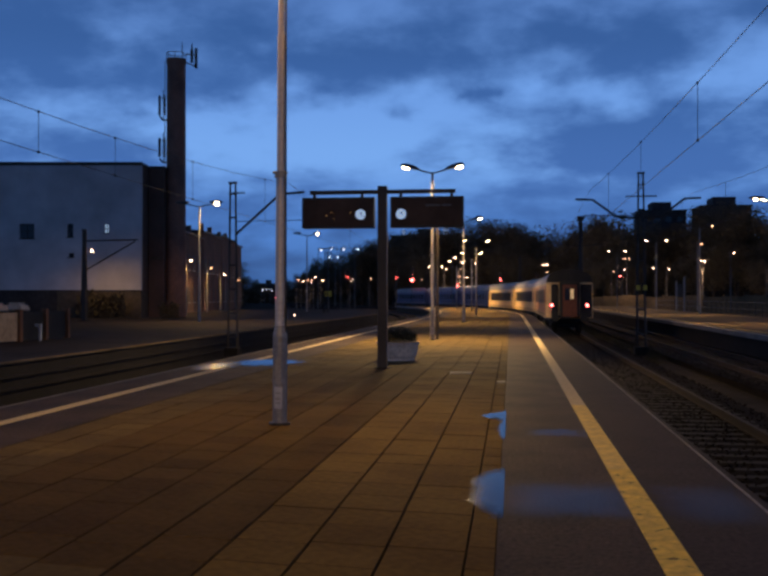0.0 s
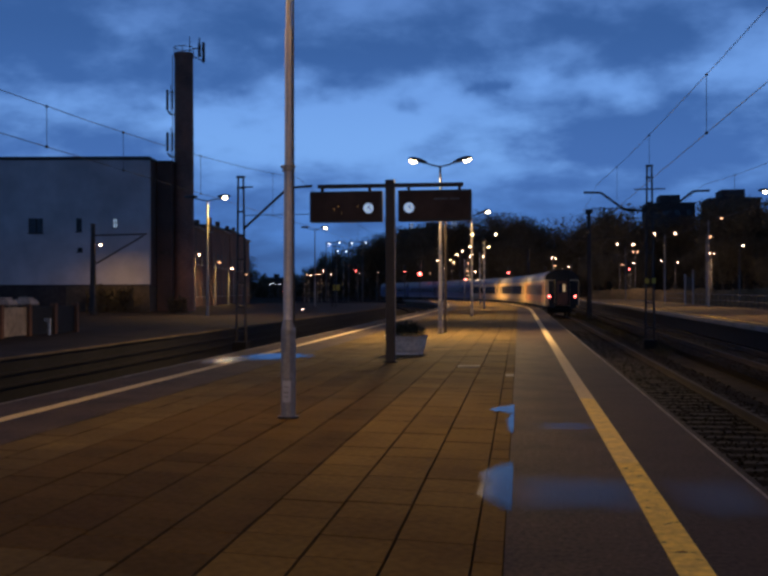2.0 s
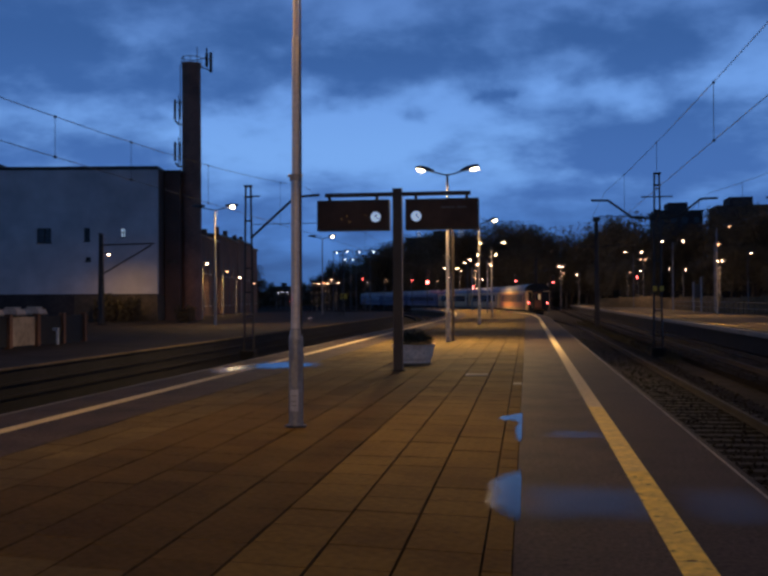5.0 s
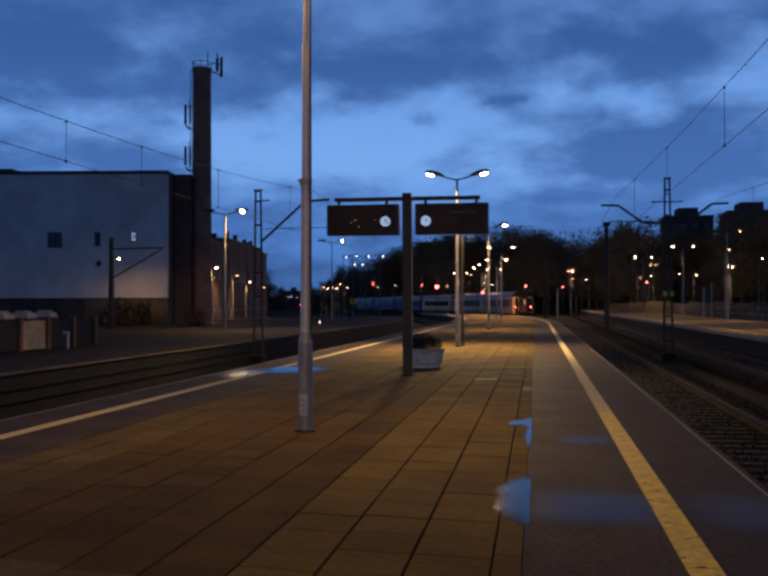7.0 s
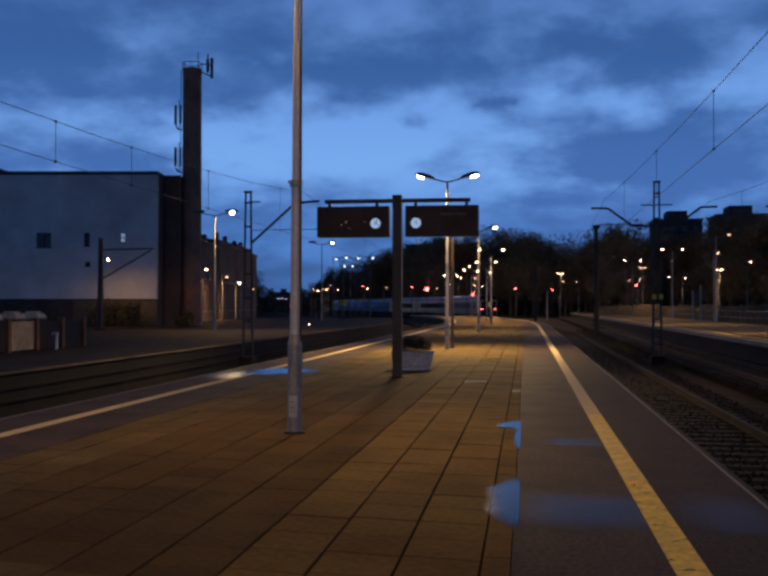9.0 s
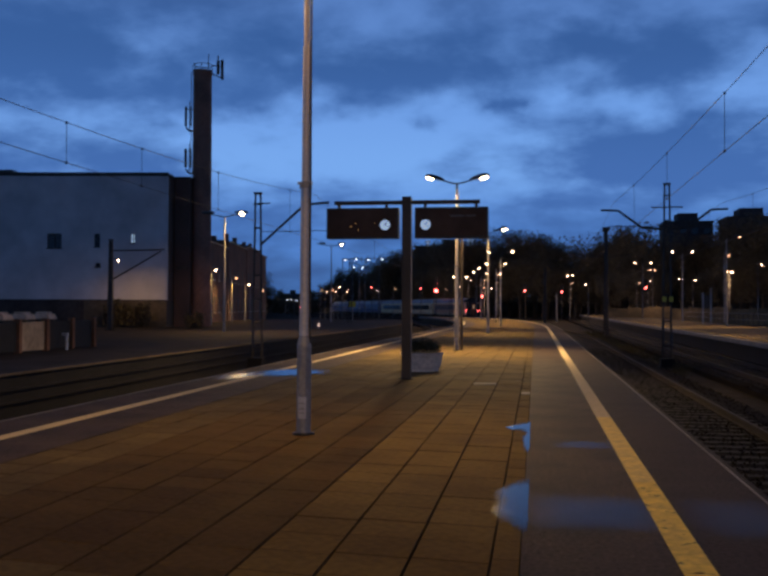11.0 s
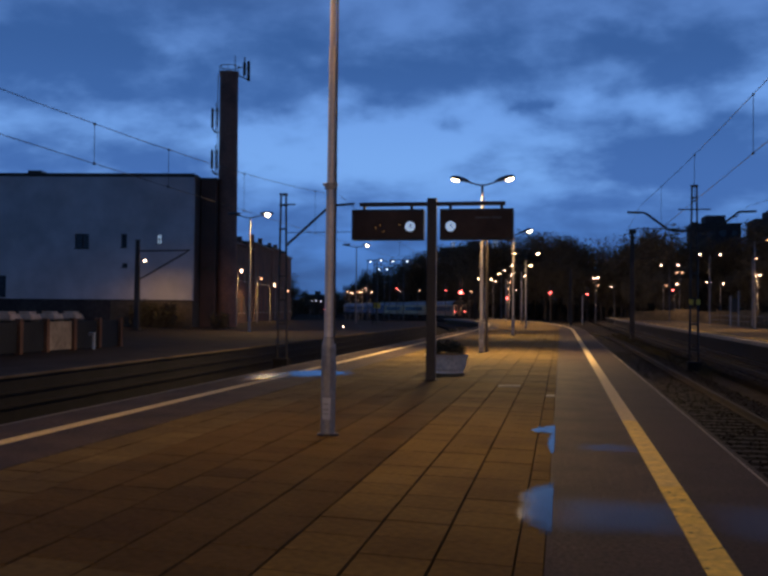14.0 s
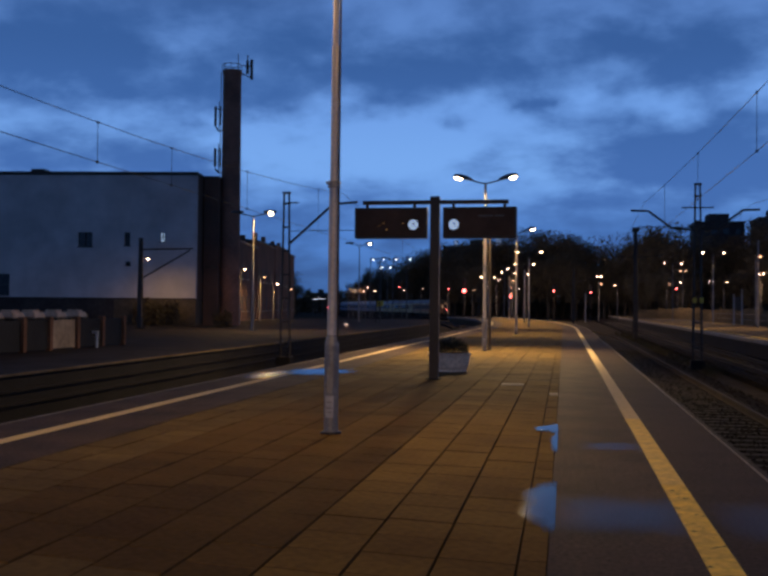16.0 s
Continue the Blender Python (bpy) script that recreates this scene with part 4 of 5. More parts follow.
# ---------------------------------------------------------------- boundary wall and blocks of flats behind
wall = empty("boundary_wall", pose(0, 0, 0), "long low concrete boundary wall behind the far platform", "wall")
CONC = mat("grey wall concrete", (0.17, 0.125, 0.07), 0.95, grain=2, vary=0.34, patch=0.25, second=(0.075, 0.06, 0.035))
for i in range(26):
    x = 12 + i * 3.2
    part("panel", box(x + 0.06, x + 3.14, 165.0, 165.15, -1.2, 1.5 + 0.15 * ((i * 7) % 3), 0.02), CONC, wall)
    part("pier", box(x - 0.12, x + 0.12, 164.9, 165.25, -1.2, 1.9), CONC, wall)

LITCOLD = mat("pale lit window", (0.6, 0.65, 0.7), 0.3, emit=(0.45, 0.62, 1.0), power=0.35)
FLATWALL = mat("dark grey plaster", (0.05, 0.048, 0.05), 0.9, grain=1, vary=0.2)


def flats(x, y, w, d, h, cap, seed):
    e = empty("apartment_block", pose(x, y, -1.1), "dark apartment block behind the trees", "building", "apartment blocks")
    part("wall", box(-w / 2, w / 2, 0, d, 0, h), FLATWALL, e)
    part("roof", box(-w / 2 - 0.3, w / 2 + 0.3, -0.3, d + 0.3, h, h + 0.4), DARKSTEEL, e)
    part("lift_house", box(-cap / 2, cap / 2, 2, d - 2, h + 0.4, h + 2.6), FLATWALL, e, "dark lift house")
    rnd = random.Random(seed)
    n = int(w / 3)
    for fl in range(int(h / 3)):
        for c in range(n):
            x0 = -w / 2 + (c + 0.5) * w / n
            part("window", box(x0 - 0.7, x0 + 0.7, -0.05, 0.02, fl * 3 + 1.0, fl * 3 + 2.4), LITWIN if h < 20 and rnd.random() < 0.05 else WINDOWDARK, e)
    return e


for x, w, h in ((-157, 8, 11.0), (-147, 7, 10.0), (-164, 6, 9.0), (-137, 9, 8.0)):
    flats(x, 620.0, w, 10, h, 2.5, int(h))
DULLPANE = mat("dirty window glass", (0.02, 0.02, 0.022), 0.6)


def workshop(x, y, w, d, h, roof, seed):
    """One gabled house of the old row beside the yard; its long side faces the platform."""
    e = empty("workshop_house", pose(x, y, 0, 0, 0, 9), "dark old brick workshop house beside the yard", "building", "row of workshop houses")
    part("wall", box(-w, 0, 0, d, -1.1, h), BRICKDARK, e, "sooty brick walls")
    bm = bmesh.new()
    pts = [(-w - 0.2, h), (0.25, h), (0.25, h + 0.12), (-w / 2, h + roof), (-w - 0.2, h + 0.12)]
    a = [bm.verts.new((px, -0.2, pz)) for px, pz in pts]
    b = [bm.verts.new((px, d + 0.2, pz)) for px, pz in pts]
    for i in range(5):
        bm.faces.new((a[i], a[(i + 1) % 5], b[(i + 1) % 5], b[i]))
    bm.faces.new(a[::-1]), bm.faces.new(b)
    bmesh.ops.recalc_face_normals(bm, faces=bm.faces)
    r = part("roof", bm, DARKSTEEL, e, "dark low-pitched roof")
    rr = random.Random(seed)
    for k in range(2):
        cy = d * (0.3 + 0.45 * k)
        part("chimney_stack", box(-1.2, -0.7, cy, cy + 0.5, h, h + rr.uniform(0.7, 1.3), 0.02), BRICKDARK, r)
    for k in range(int(d / 3)):
        for z in (1.0, 4.2):
            wy = 1.0 + k * 3.0
            w_ = part("window", box(-0.02, 0.03, wy, wy + 1.0, z, z + 1.5), DULLPANE, e)
            part("sill", box(-0.01, 0.1, wy - 0.1, wy + 1.1, z - 0.1, z), STEEL, w_)
    for k in range(2):
        wx = -w + 1.2 + k * 2.6
        part("window", box(wx, wx + 1.0, -0.03, 0.02, 4.2, 5.6), DULLPANE, e)


workshop(-30.5, 88.0, 8.0, 13.0, 7.7, 0.7, 1)
workshop(-32.8, 102.0, 8.0, 14.0, 8.5, 0.6, 2)
workshop(-35.4, 117.5, 8.0, 13.0, 9.0, 0.9, 3)
workshop(-38.6, 132.5, 8.0, 12.0, 9.0, 1.2, 4)
tower = flats(-27.0, 310.0, 22.1, 14, 21.8, 5.0, 9)
for x, z, w in ((6.6, 23.4, 0.9), (-6.8, 22.9, 0.45)):
    part("lit_window", box(x - w, x + w, -0.08, -0.05, z - 1.1, z + 1.1), LITCOLD, tower, "pale lit window")
flats(39.2, 262.0, 12.0, 12, 24.9, 5.0, 3)
flats(52.6, 250.0, 12.0, 12, 24.9, 5.5, 4)


# ---------------------------------------------------------------- trees
def tree_mesh(seed, h, r):
    rnd = random.Random(seed)
    tr = bmesh.new()
    add_rod(tr, (0, 0, -0.3), (0, 0, h * 0.45), 0.32, 0.2, 8)
    tips = []
    for i in range(11):
        a = i * 2.4 + rnd.uniform(-0.4, 0.4)
        z0 = h * rnd.uniform(0.2, 0.5)
        tip = Vector((r * rnd.uniform(0.4, 0.8) * math.cos(a), r * rnd.uniform(0.4, 0.8) * math.sin(a), z0 + h * rnd.uniform(0.15, 0.42)))
        add_rod(tr, (0, 0, z0), tip, 0.12, 0.03, 5)
        tips.append(tip)
    tips += [Vector((rnd.uniform(-r, r) * 0.3, rnd.uniform(-r, r) * 0.3, h * rnd.uniform(0.6, 0.93))) for _ in range(6)]
    for _ in range(16):
        v = Vector((rnd.gauss(0, 1), rnd.gauss(0, 1), rnd.gauss(0, 1))).normalized() * rnd.uniform(0.5, 0.95)
        tips.append(Vector((v.x * r * 0.8, v.y * r * 0.8, h * 0.64 + v.z * h * 0.28)))
    verts, faces = [], []
    for i in range(7500):
        c = rnd.choice(tips)
        q = c + Vector([max(-1.7, min(1.7, rnd.gauss(0, 1))) for _ in range(3)]) * r * 0.17
        u = Vector((rnd.gauss(0, 1), rnd.gauss(0, 1), rnd.gauss(0, 1))).normalized() * rnd.uniform(0.08, 0.22)
        w = u.orthogonal().normalized() * rnd.uniform(0.05, 0.14)
        k = len(verts)
        verts += [q - u, q + w, q + u, q - w]
        faces.append((k, k + 1, k + 2, k + 3))
    me = bpy.data.meshes.new("crown")
    me.from_pydata(verts, [], faces)
    me.materials.append(LEAF)
    return tr, me


kinds = []
for seed, h, r in ((1, 15, 5.0), (2, 13, 5.5), (3, 17, 5.2), (4, 11, 4.6)):
    tr, me = tree_mesh(seed, h, r)
    e = empty("tree", pose(0, 0, 0), "dark broadleaf tree with a full uneven crown at dusk", "tree", "trees behind the station")
    part("trunk", tr, BARK, e)
    c = new("crown", me)
    c.parent = e
    kinds.append((e, h))
used = set()


def plant(x, y, height, k, turn):
    e, h = kinds[k]
    f = height / h
    m = pose(x, y, -1.1, 0, 0, turn)
    if k in used:
        o = copy_thing(e, m)
    else:
        used.add(k)
        o = e
        o.matrix_world = m
    o.scale = (f, f, f)


rnd = random.Random(12)
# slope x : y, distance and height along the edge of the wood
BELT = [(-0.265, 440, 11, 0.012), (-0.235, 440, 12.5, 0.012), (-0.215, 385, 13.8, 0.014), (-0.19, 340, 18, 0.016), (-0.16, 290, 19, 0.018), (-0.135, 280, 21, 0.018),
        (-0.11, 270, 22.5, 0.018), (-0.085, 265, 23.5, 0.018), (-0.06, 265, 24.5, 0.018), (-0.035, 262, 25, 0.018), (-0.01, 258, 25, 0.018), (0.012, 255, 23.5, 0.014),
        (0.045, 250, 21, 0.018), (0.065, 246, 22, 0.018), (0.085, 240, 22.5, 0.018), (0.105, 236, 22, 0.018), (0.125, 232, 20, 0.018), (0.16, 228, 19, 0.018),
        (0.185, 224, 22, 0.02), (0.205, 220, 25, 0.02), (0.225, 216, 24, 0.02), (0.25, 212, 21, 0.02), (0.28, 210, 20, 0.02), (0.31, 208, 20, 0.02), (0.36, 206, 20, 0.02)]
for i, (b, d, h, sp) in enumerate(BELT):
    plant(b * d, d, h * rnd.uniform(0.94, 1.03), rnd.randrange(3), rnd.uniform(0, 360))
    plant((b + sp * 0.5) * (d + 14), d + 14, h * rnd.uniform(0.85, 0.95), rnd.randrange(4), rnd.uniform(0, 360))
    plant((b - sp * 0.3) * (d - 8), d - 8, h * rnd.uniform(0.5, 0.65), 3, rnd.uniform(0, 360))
# the near rim of the wood beside the line
for x, y, h in ((-38.3, 268, 19.1), (-41.5, 272, 14.8), (-48.4, 300, 13.8), (-81.0, 380, 12.2), (-76.2, 378, 16.5), (-69.6, 372, 16.6), (-59.2, 340, 15.0)):
    plant(x, y, h, rnd.randrange(3), rnd.uniform(0, 360))
# trees behind the depot
for x, y, h in ((-107, 300, 23), (-101.8, 295, 22.5), (-97.4, 292, 21.5), (-93.5, 297, 20.5), (-90.3, 293, 18.5), (-87.3, 296, 16), (-84.7, 292, 12.5), (-82.0, 296, 9.5)):
    plant(x, y, h, rnd.randrange(3), rnd.uniform(0, 360))

# weeds between the two tracks
verts, faces = [], []
for i in range(150):
    y = 40 + 70 * rnd.random()
    c = Vector((5.9 + rnd.gauss(0, 0.45), y, -1.12))
    for j in range(14):
        q = c + Vector((rnd.gauss(0, 0.12), rnd.gauss(0, 0.12), 0))
        tip = q + Vector((rnd.gauss(0, 0.08), rnd.gauss(0, 0.08), rnd.uniform(0.12, 0.42)))
        k = len(verts)
        verts += [q - Vector((0.012, 0, 0)), q + Vector((0.012, 0, 0)), tip]
        faces.append((k, k + 1, k + 2))
me = bpy.data.meshes.new("weeds")
me.from_pydata(verts, [], faces)
me.materials.append(mat("dry weeds", (0.06, 0.05, 0.024), 0.9, vary=0.25))
tagged(new("weeds", me), "dry grassy weeds between the tracks", "weeds", kind="stuff")

# undergrowth that closes the wood below the crowns
verts, faces = [], []
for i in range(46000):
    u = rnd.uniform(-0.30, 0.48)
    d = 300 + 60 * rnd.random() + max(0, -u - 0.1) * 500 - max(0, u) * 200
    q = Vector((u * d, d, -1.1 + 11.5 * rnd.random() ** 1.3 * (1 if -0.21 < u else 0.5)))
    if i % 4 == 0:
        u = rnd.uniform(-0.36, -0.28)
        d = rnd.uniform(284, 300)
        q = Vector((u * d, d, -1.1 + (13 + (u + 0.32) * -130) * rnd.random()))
    elif i % 4 == 1:
        q.z = -1.1 + 5.5 * rnd.random()
    a = Vector((rnd.gauss(0, 1), rnd.gauss(0, 1), rnd.gauss(0, 1))).normalized() * rnd.uniform(0.6, 1.3)
    w = a.orthogonal().normalized() * rnd.uniform(0.4, 0.9)
    k = len(verts)
    verts += [q - a, q + w, q + a, q - w]
    faces.append((k, k + 1, k + 2, k + 3))
me = bpy.data.meshes.new("undergrowth")
me.from_pydata(verts, [], faces)
me.materials.append(LEAF)
tagged(new("undergrowth", me), "dark dense undergrowth below the trees", "undergrowth", kind="stuff")


# ---------------------------------------------------------------- the train
RUSTPALE = mat("orange-brown coach paint", (0.44, 0.18, 0.06), 0.45, grain=3, vary=0.12)
RUST = mat("brown coach paint", (0.19, 0.085, 0.035), 0.45, grain=3, vary=0.12)


def coach(livery, last=False):
    """Origin on the rail head at the coach's middle; it runs towards local +y."""
    e = empty("railway_coach", pose(0, 0, RAIL_Z), "", "railway coach", "coaches of the departing train")
    L = 12.0
    paint = {"cream": CREAM, "blue": BLUE}[livery]
    side = [(-1.39, 1.0), (-1.41, 1.3), (-1.41, 2.2), (-1.40, 2.9), (-1.34, 3.2)]
    prof = side + [(-x, z) for x, z in side[::-1]]

    def hull(prof, y0, y1, closed=True):
        bm = bmesh.new()
        a = [bm.verts.new((x, y0, z)) for x, z in prof]
        b = [bm.verts.new((x, y1, z)) for x, z in prof]
        n = len(prof)
        for i in range(n if closed else n - 1):
            bm.faces.new((a[i], a[(i + 1) % n], b[(i + 1) % n], b[i]))
        bm.faces.new(a), bm.faces.new(b[::-1])
        bmesh.ops.recalc_face_normals(bm, faces=bm.faces)
        return bm

    body = part("body", hull(prof, -L, L), paint, e, "cream painted body" if livery == "cream" else "dark blue painted body")
    arc = [(1.36 * math.cos(math.pi * k / 12) * (1 if 0 < k < 12 else 1), 3.2 + 0.85 * math.sin(math.pi * k / 12) ** 0.8) for k in range(13)]
    part("roof", hull(arc, -L + 0.02, L - 0.02), ROOF, e, "pale grey curved roof", False)
    part("underframe", box(-1.2, 1.2, -L + 0.3, L - 0.3, 0.82, 0.998), UNDER, e, "black underframe")
    part("equipment_box", box(-1.15, 1.15, -3.2, 1.0, 0.35, 0.82, 0.05), UNDER, e)
    wm = None
    for s in (-1, 1):
        part("stripe", box(s * 1.405 - 0.012, s * 1.405 + 0.012, -L + 0.1, L - 0.1, 1.12, 1.28), ROOF if livery == "blue" else WOODPALE, e, "narrow painted stripe")
        part("window_band", box(s * 1.405 - 0.012, s * 1.405 + 0.012, -9.4, 9.4, 1.85, 2.85), (RUST if last else UNDER) if livery == "cream" else BLUE, e, "dark band round the windows")
        if last:
            part("side_panel", box(s * 1.405 - 0.009, s * 1.405 + 0.009, -11.7, 11.7, 1.3, 3.0), RUSTPALE, e, "orange-brown side panel")
        for i in range(9):
            y = -8.6 + i * 2.15
            if wm is None:
                w = part("window", box(-0.012, 0.012, -0.62, 0.62, 1.95, 2.78, 0.006), DULLPANE if last else WINDOWDARK, e)
                wm = w.data
            else:
                w = new("window", wm)
                w.parent = e
            w.matrix_basis = pose(s * 1.424, y, 0)
        for y in (-10.9, 10.9):
            d = part("door", box(s * 1.41 - 0.014, s * 1.41 + 0.014, y - 0.45, y + 0.45, 1.05, 3.05, 0.006), RUST if last else paint, e, "folding entrance door")
            part("door_pane", box(s * 1.428 - 0.006, s * 1.428 + 0.006, y - 0.25, y + 0.25, 1.95, 2.8), WINDOWDARK, d)
            part("step", box(s * 1.38 - 0.1, s * 1.38 + 0.06, y - 0.4, y + 0.4, 0.45, 0.5), UNDER, e)
    for y in (-8.6, 8.6):
        b = part("bogie", box(-1.05, 1.05, y - 1.6, y + 1.6, 0.42, 0.72, 0.05), UNDER, e, "black bogie frame")
        for yy in (y - 1.25, y + 1.25):
            part("wheelset", add_rod(add_rod(rod((-0.85, yy, 0.46), (0.85, yy, 0.46), 0.08, 0.08, 8), (-0.82, yy, 0.46), (-0.69, yy, 0.46), 0.46, 0.46, 18), (0.69, yy, 0.46), (0.82, yy, 0.46), 0.46, 0.46, 18), RAIL, b, "steel wheelset")
    for y, s in ((-L, -1), (L, 1)):
        part("gangway", box(-0.62, 0.62, y + s * 0.0 - 0.0 if s > 0 else y - 0.32, y + 0.32 if s > 0 else y, 1.05, 3.25, 0.08), UNDER, e, "black rubber gangway frame")
        for x in (-0.875, 0.875):
            part("buffer", add_rod(rod((x, y, 1.06), (x, y + s * 0.5, 1.06), 0.1, 0.1, 10), (x, y + s * 0.5, 1.06), (x, y + s * 0.56, 1.06), 0.26, 0.26, 16), UNDER, e, "round buffer")
    if last:
        # dark panels and roof cap paint the end's shade; cream corners its lit rims
        part("end_panel", box(-1.36, -0.66, -L - 0.02, -L + 0.004, 1.05, 3.1), UNDER, e, "end wall darkened for shade")
        part("end_panel", box(0.66, 1.36, -L - 0.02, -L + 0.004, 1.05, 3.1), UNDER, e, "end wall darkened for shade")
        part("corner_post", box(-1.42, -1.08, -L - 0.03, -L + 0.1, 1.0, 3.15, 0.05), paint, e, "cream corner of the end wall, its lit part")
        part("corner_post", box(1.34, 1.42, -L - 0.03, -L + 0.1, 1.0, 3.15, 0.05), paint, e, "cream corner of the end wall, its lit part")
        cap = [(x * 1.01, z + 0.01) for x, z in arc]
        part("roof_end", hull(cap, -L - 0.03, -L + 1.1), UNDER, e, "roof end darkened for shade")
        dr = part("end_door", box(-0.42, 0.42, -L - 0.345, -L - 0.32, 1.1, 3.05, 0.006), ORANGE, e, "orange end door")
        part("door_pane", box(0.04, 0.24, -L - 0.352, -L - 0.343, 2.2, 2.8, 0.003), LITPANE, dr, "lit pane of the end door")
        part("door_pane", box(-0.3, -0.02, -L - 0.352, -L - 0.343, 2.1, 2.85, 0.003), WINDOWDARK, dr)
        for x in (-1.08, 1.08):
            t = part("tail_lamp", rod((x, -L - 0.02, 1.80), (x, -L - 0.1, 1.80), 0.15, 0.14, 14), UNDER, e, "round tail lamp")
            gl = bmesh.new()
            add_ball(gl, (x, -L - 0.1, 1.80), 0.09, 0.05, 0.09, 12)
            part("lens", gl, RED, t, "glowing red tail lens")
    return e


LITPANE = mat("dim lit pane", (0.6, 0.5, 0.3), 0.4, emit=(1.0, 0.62, 0.28), power=0.4)
ORANGE = mat("orange door paint", (0.15, 0.048, 0.016), 0.5)
last = coach("cream", True)
tagged(last, "cream coach with red tail lamps at the end of the train")
cream = coach("cream")
tagged(cream, "cream coach with a dark window band in the train")
blue = coach("blue")
tagged(blue, "dark blue coach with a pale roof in the train")
train = [last, cream, copy_thing(cream, pose(0, 0, RAIL_Z)), blue, copy_thing(blue, pose(0, 0, RAIL_Z)), copy_thing(blue, pose(0, 0, RAIL_Z))]

# ---------------------------------------------------------------- slabs of the platform, and water on it
SKEW = -0.165


def slab_verts(x0, x1, y0, y1, dz, tilt, chamfer=0.007):
    """Eight corners and a chamfered top of one slab, its cross joints slightly skewed."""
    pts = []
    for inset, z in ((0, -0.05), (0, -0.012 + dz), (chamfer, dz)):
        for x, y in ((x0 + inset, y0 + inset), (x1 - inset, y0 + inset), (x1 - inset, y1 - inset), (x0 + inset, y1 - inset)):
            pts.append((x, y + SKEW * x, z + tilt * (x - x0)))
    return pts


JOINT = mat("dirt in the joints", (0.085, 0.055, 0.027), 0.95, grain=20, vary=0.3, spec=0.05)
SLAB_FACES = [(0, 1, 5, 4), (1, 2, 6, 5), (2, 3, 7, 6), (3, 0, 4, 7), (4, 5, 9, 8), (5, 6, 10, 9), (6, 7, 11, 10), (7, 4, 8, 11), (8, 9, 10, 11)]
rnd = random.Random(21)
LINES = [-0.09, -0.27] + [-0.27 - 0.5 * (k + 1) for k in range(10)]
LINES[-1] = -5.2
variants = {}
far_v, far_f = [], []
count = 0
for k in range(len(LINES) - 1):
    xa, xb = LINES[k + 1], LINES[k]
    w = xb - xa
    shift = rnd.uniform(0, 0.5)
    s = -14.0 + shift
    while s < 74.0:
        n = 0.5
        dz, tilt = rnd.uniform(-0.009, -0.001), rnd.uniform(-0.005, 0.005)
        gx, gap = rnd.uniform(0.002, 0.005), rnd.uniform(0.0005, 0.0025)
        if k < 1:
            gx = 0.001
        near = 4.6 < s < 20.5 and -4.4 < xa and count < 300
        if near:
            # columns left of the bright ones get tones with the dimmer light in them
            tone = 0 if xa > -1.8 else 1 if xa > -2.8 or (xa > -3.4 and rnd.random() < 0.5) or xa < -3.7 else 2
            key = (round(w, 3), tone, rnd.randrange(6))
            if key not in variants:
                me = bpy.data.meshes.new("slab")
                me.from_pydata(slab_verts(-w / 2 + gx, w / 2 - gx, -n / 2 + gap, n / 2 - gap, dz, tilt), [], SLAB_FACES)
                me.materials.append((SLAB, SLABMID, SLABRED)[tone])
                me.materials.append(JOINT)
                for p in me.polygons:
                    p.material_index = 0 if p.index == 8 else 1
                variants[key] = me
            ob = new("slab", variants[key])
            ob.parent = platform
            ob.matrix_basis = pose((xa + xb) / 2, s + n / 2 + SKEW * ((xa + xb) / 2), 0)
            count += 1
        else:
            b = len(far_v)
            far_v += [v for v in slab_verts(xa + gx, xb - gx, s + gap, s + n - gap, dz, tilt)]
            far_f += [tuple(b + i for i in f) for f in SLAB_FACES]
        s += n
me = bpy.data.meshes.new("slabs")
me.from_pydata(far_v, [], far_f)
me.materials.append(SLABFAR)
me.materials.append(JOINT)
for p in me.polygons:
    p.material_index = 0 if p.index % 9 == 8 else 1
tagged(new("slabs", me), "worn square concrete paving slabs of the platform", kind="stuff").parent = platform
part("paving", ribbon(-5.2, -0.09, -0.06, -0.004, 74.0, S_END), SLABFAR, platform, "worn concrete paving round the curve")


for x0, x1, y0, y1 in ((-0.25, -0.10, 17.75, 18.15), (-1.24, -0.80, 19.85, 20.25)):
    part("pale_slab", box(x0, x1, y0, y1, -0.03, 0.011, 0.004), PALESLAB, platform, "pale replaced slab")


for k in range(70):
    y = -6.0 + k * 0.75
    if k == 0:
        first = part("line_slab", box(0.857, 1.058, 0.004, 0.746, -0.05, 0.004, 0.004), YELLOW, platform, "worn yellow painted slab of the safety line")
        first.location.y = y
    else:
        if k == 1:
            # paler copies for farther slabs, imitating the sheen in colour
            worn, faded = first.data.copy(), first.data.copy()
            worn.materials[0], faded.materials[0] = HALFLINE, PALELINE
        piece = new("line_slab", first.data if k < 20 else worn if k < 27 else faded)
        piece.parent = platform
        piece.location.y = y
part("yellow_line", ribbon(0.857, 1.058, -0.05, 0.004, 46.5, S_END), PALELINE, platform, "worn yellow painted safety line")


LAYER = [0.006]


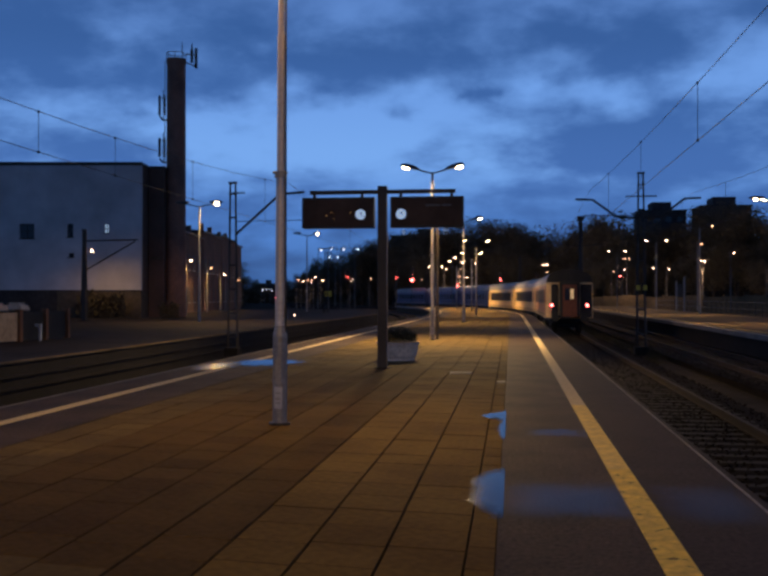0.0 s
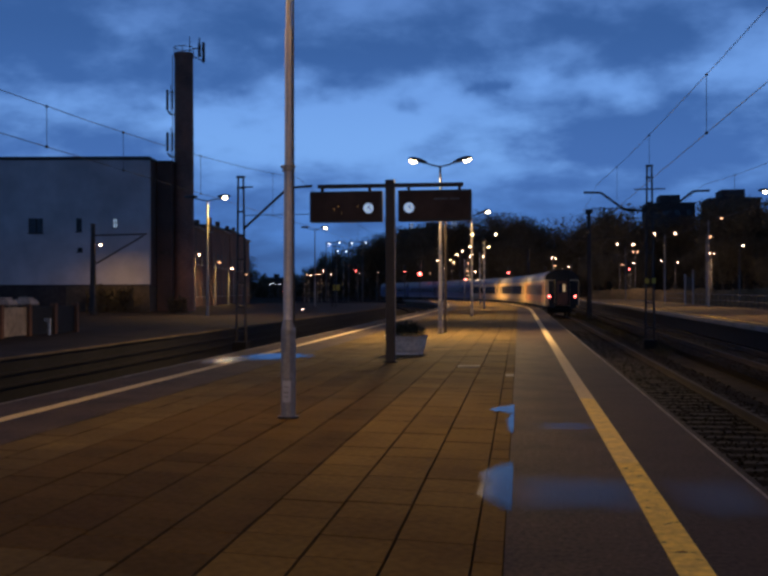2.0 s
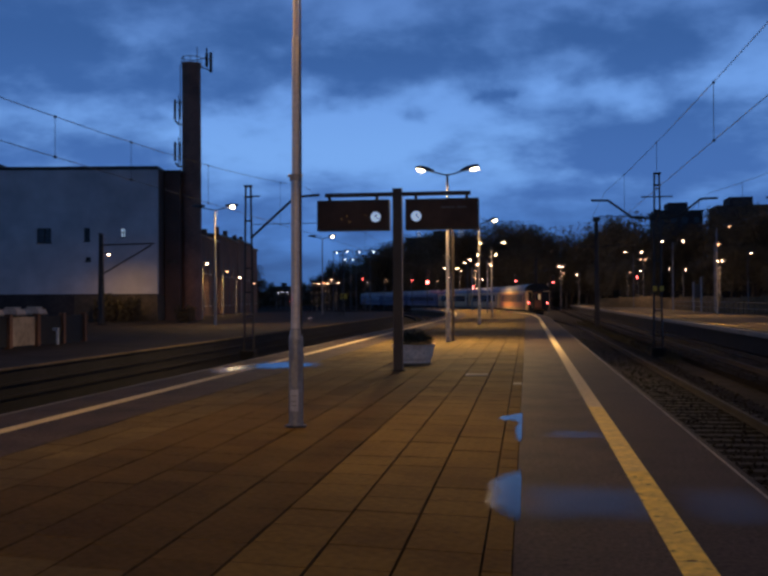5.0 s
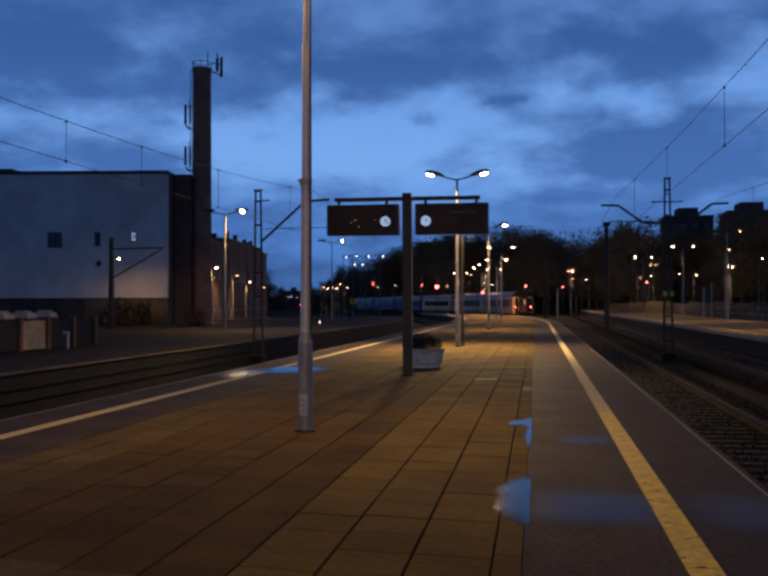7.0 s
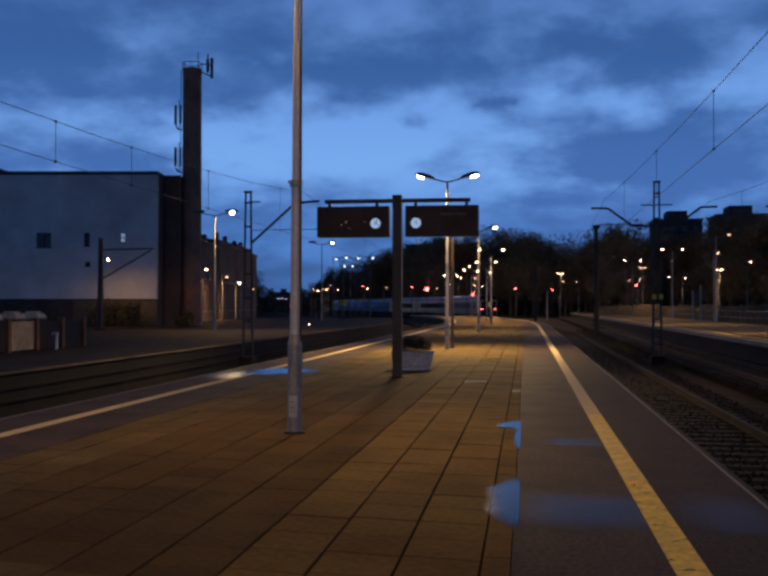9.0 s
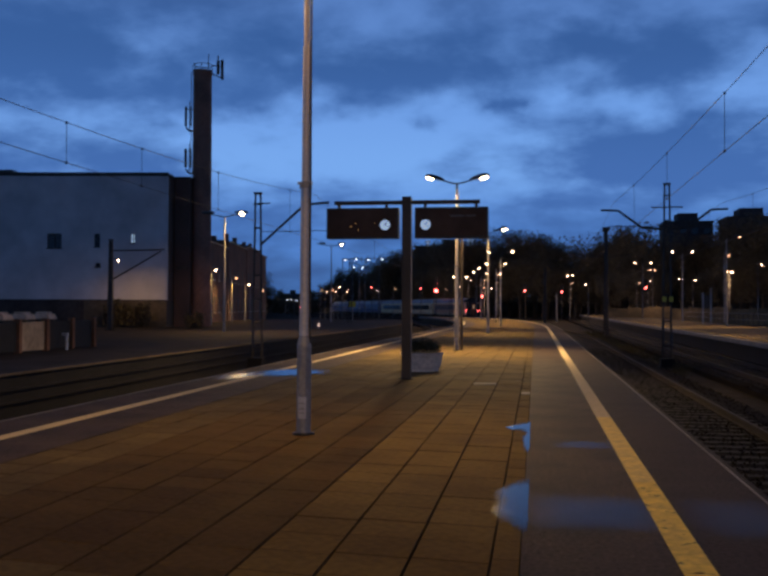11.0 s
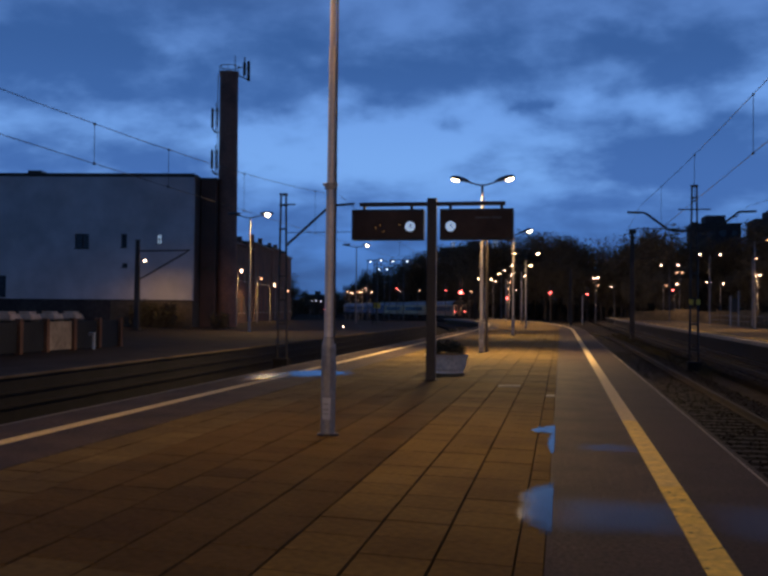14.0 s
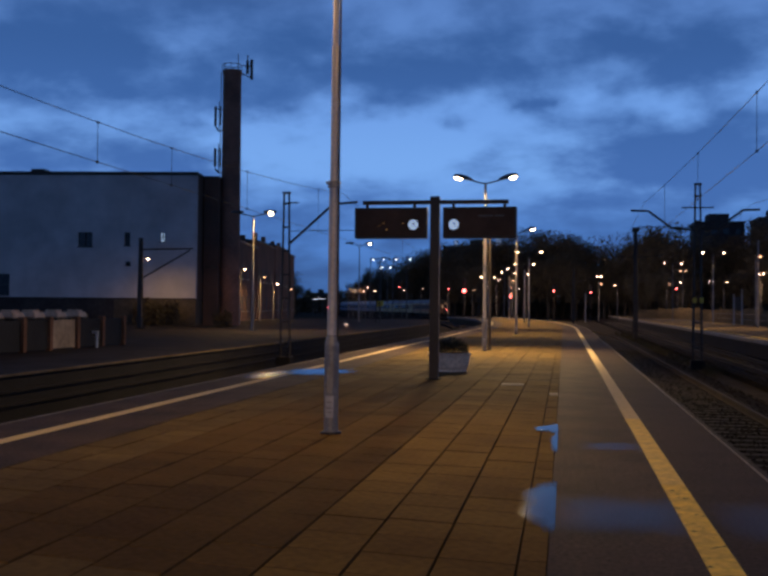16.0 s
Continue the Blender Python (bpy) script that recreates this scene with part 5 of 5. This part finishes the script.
def puddle(name, cx, cy, rx, ry, material, label, flat_right=9.0, square=2.0):
    """A thin sheet of water; its right rim may be held back by the kerb of the asphalt."""
    bm = bmesh.new()
    rows = []
    for i in range(25):
        y = -1 + i / 12
        x = max(0.0004, 1 - abs(y) ** square) ** (1 / square)
        rows.append([bm.verts.new((-x, y, 0)), bm.verts.new((min(x, (flat_right - cx) / rx), y, 0))])
    for p, q in zip(rows, rows[1:]):
        bm.faces.new((p[0], p[1], q[1], q[0]))
    ob = tagged(part(name, bm, material), label, "puddle", "puddles on the platform")
    LAYER[0] += 0.0012
    ob.location, ob.scale = (cx, cy, LAYER[0]), (rx, ry, 1.0)


puddle("puddle", -0.06, 7.95, 0.32, 1.3, WATER, "shallow rain puddle reflecting the dusk sky", -0.055)
puddle("puddle", -0.07, 12.85, 0.26, 0.75, WATER, "shallow rain puddle reflecting the dusk sky", -0.065)
puddle("puddle", -0.27, 12.75, 0.14, 0.3, WATER, "small tongue of rain water on the slabs")
puddle("puddle", -0.075, 11.6, 0.09, 1.2, WATER, "narrow rain puddle in the slab joint", -0.065)
puddle("puddle", -5.75, 22.5, 1.1, 1.5, WATER, "shallow rain puddle beside the yellow line")
puddle("wet_patch", -6.45, 21.2, 0.6, 1.7, GLINT, "thin film of rain water over the yellow line")
# broad shallow films across the asphalt, with fairly straight rims where the surface dips
puddle("wet_patch", 0.45, 7.58, 0.60, 0.74, FILM, "thin film of rain water on the asphalt", 0.85, 5.0)
puddle("wet_patch", 0.55, 11.25, 0.42, 0.36, FILM, "thin film of rain water on the asphalt", 0.85, 4.0)
puddle("wet_patch", 1.44, 7.55, 0.40, 0.8, FAINT, "thin film of rain water on the asphalt", 1.8, 5.0)


def motions():
    """The train draws away along its curve."""
    for i, c in enumerate(train):
        rows = []
        for k in range(17):
            s = TAIL + 12.3 + 24.9 * i + travelled(k)
            x0, y0, _ = P(s - 8.6, TX)
            x1, y1, _ = P(s + 8.6, TX)
            rows.append((float(k), pose((x0 + x1) / 2, (y0 + y1) / 2, RAIL_Z, 0, 0, math.degrees(math.atan2(x0 - x1, y1 - y0)))))
        walk(c, rows)


TAIL = 61.0


def travelled(t):
    return 11.2 * t - 0.075 * t * t


motions()
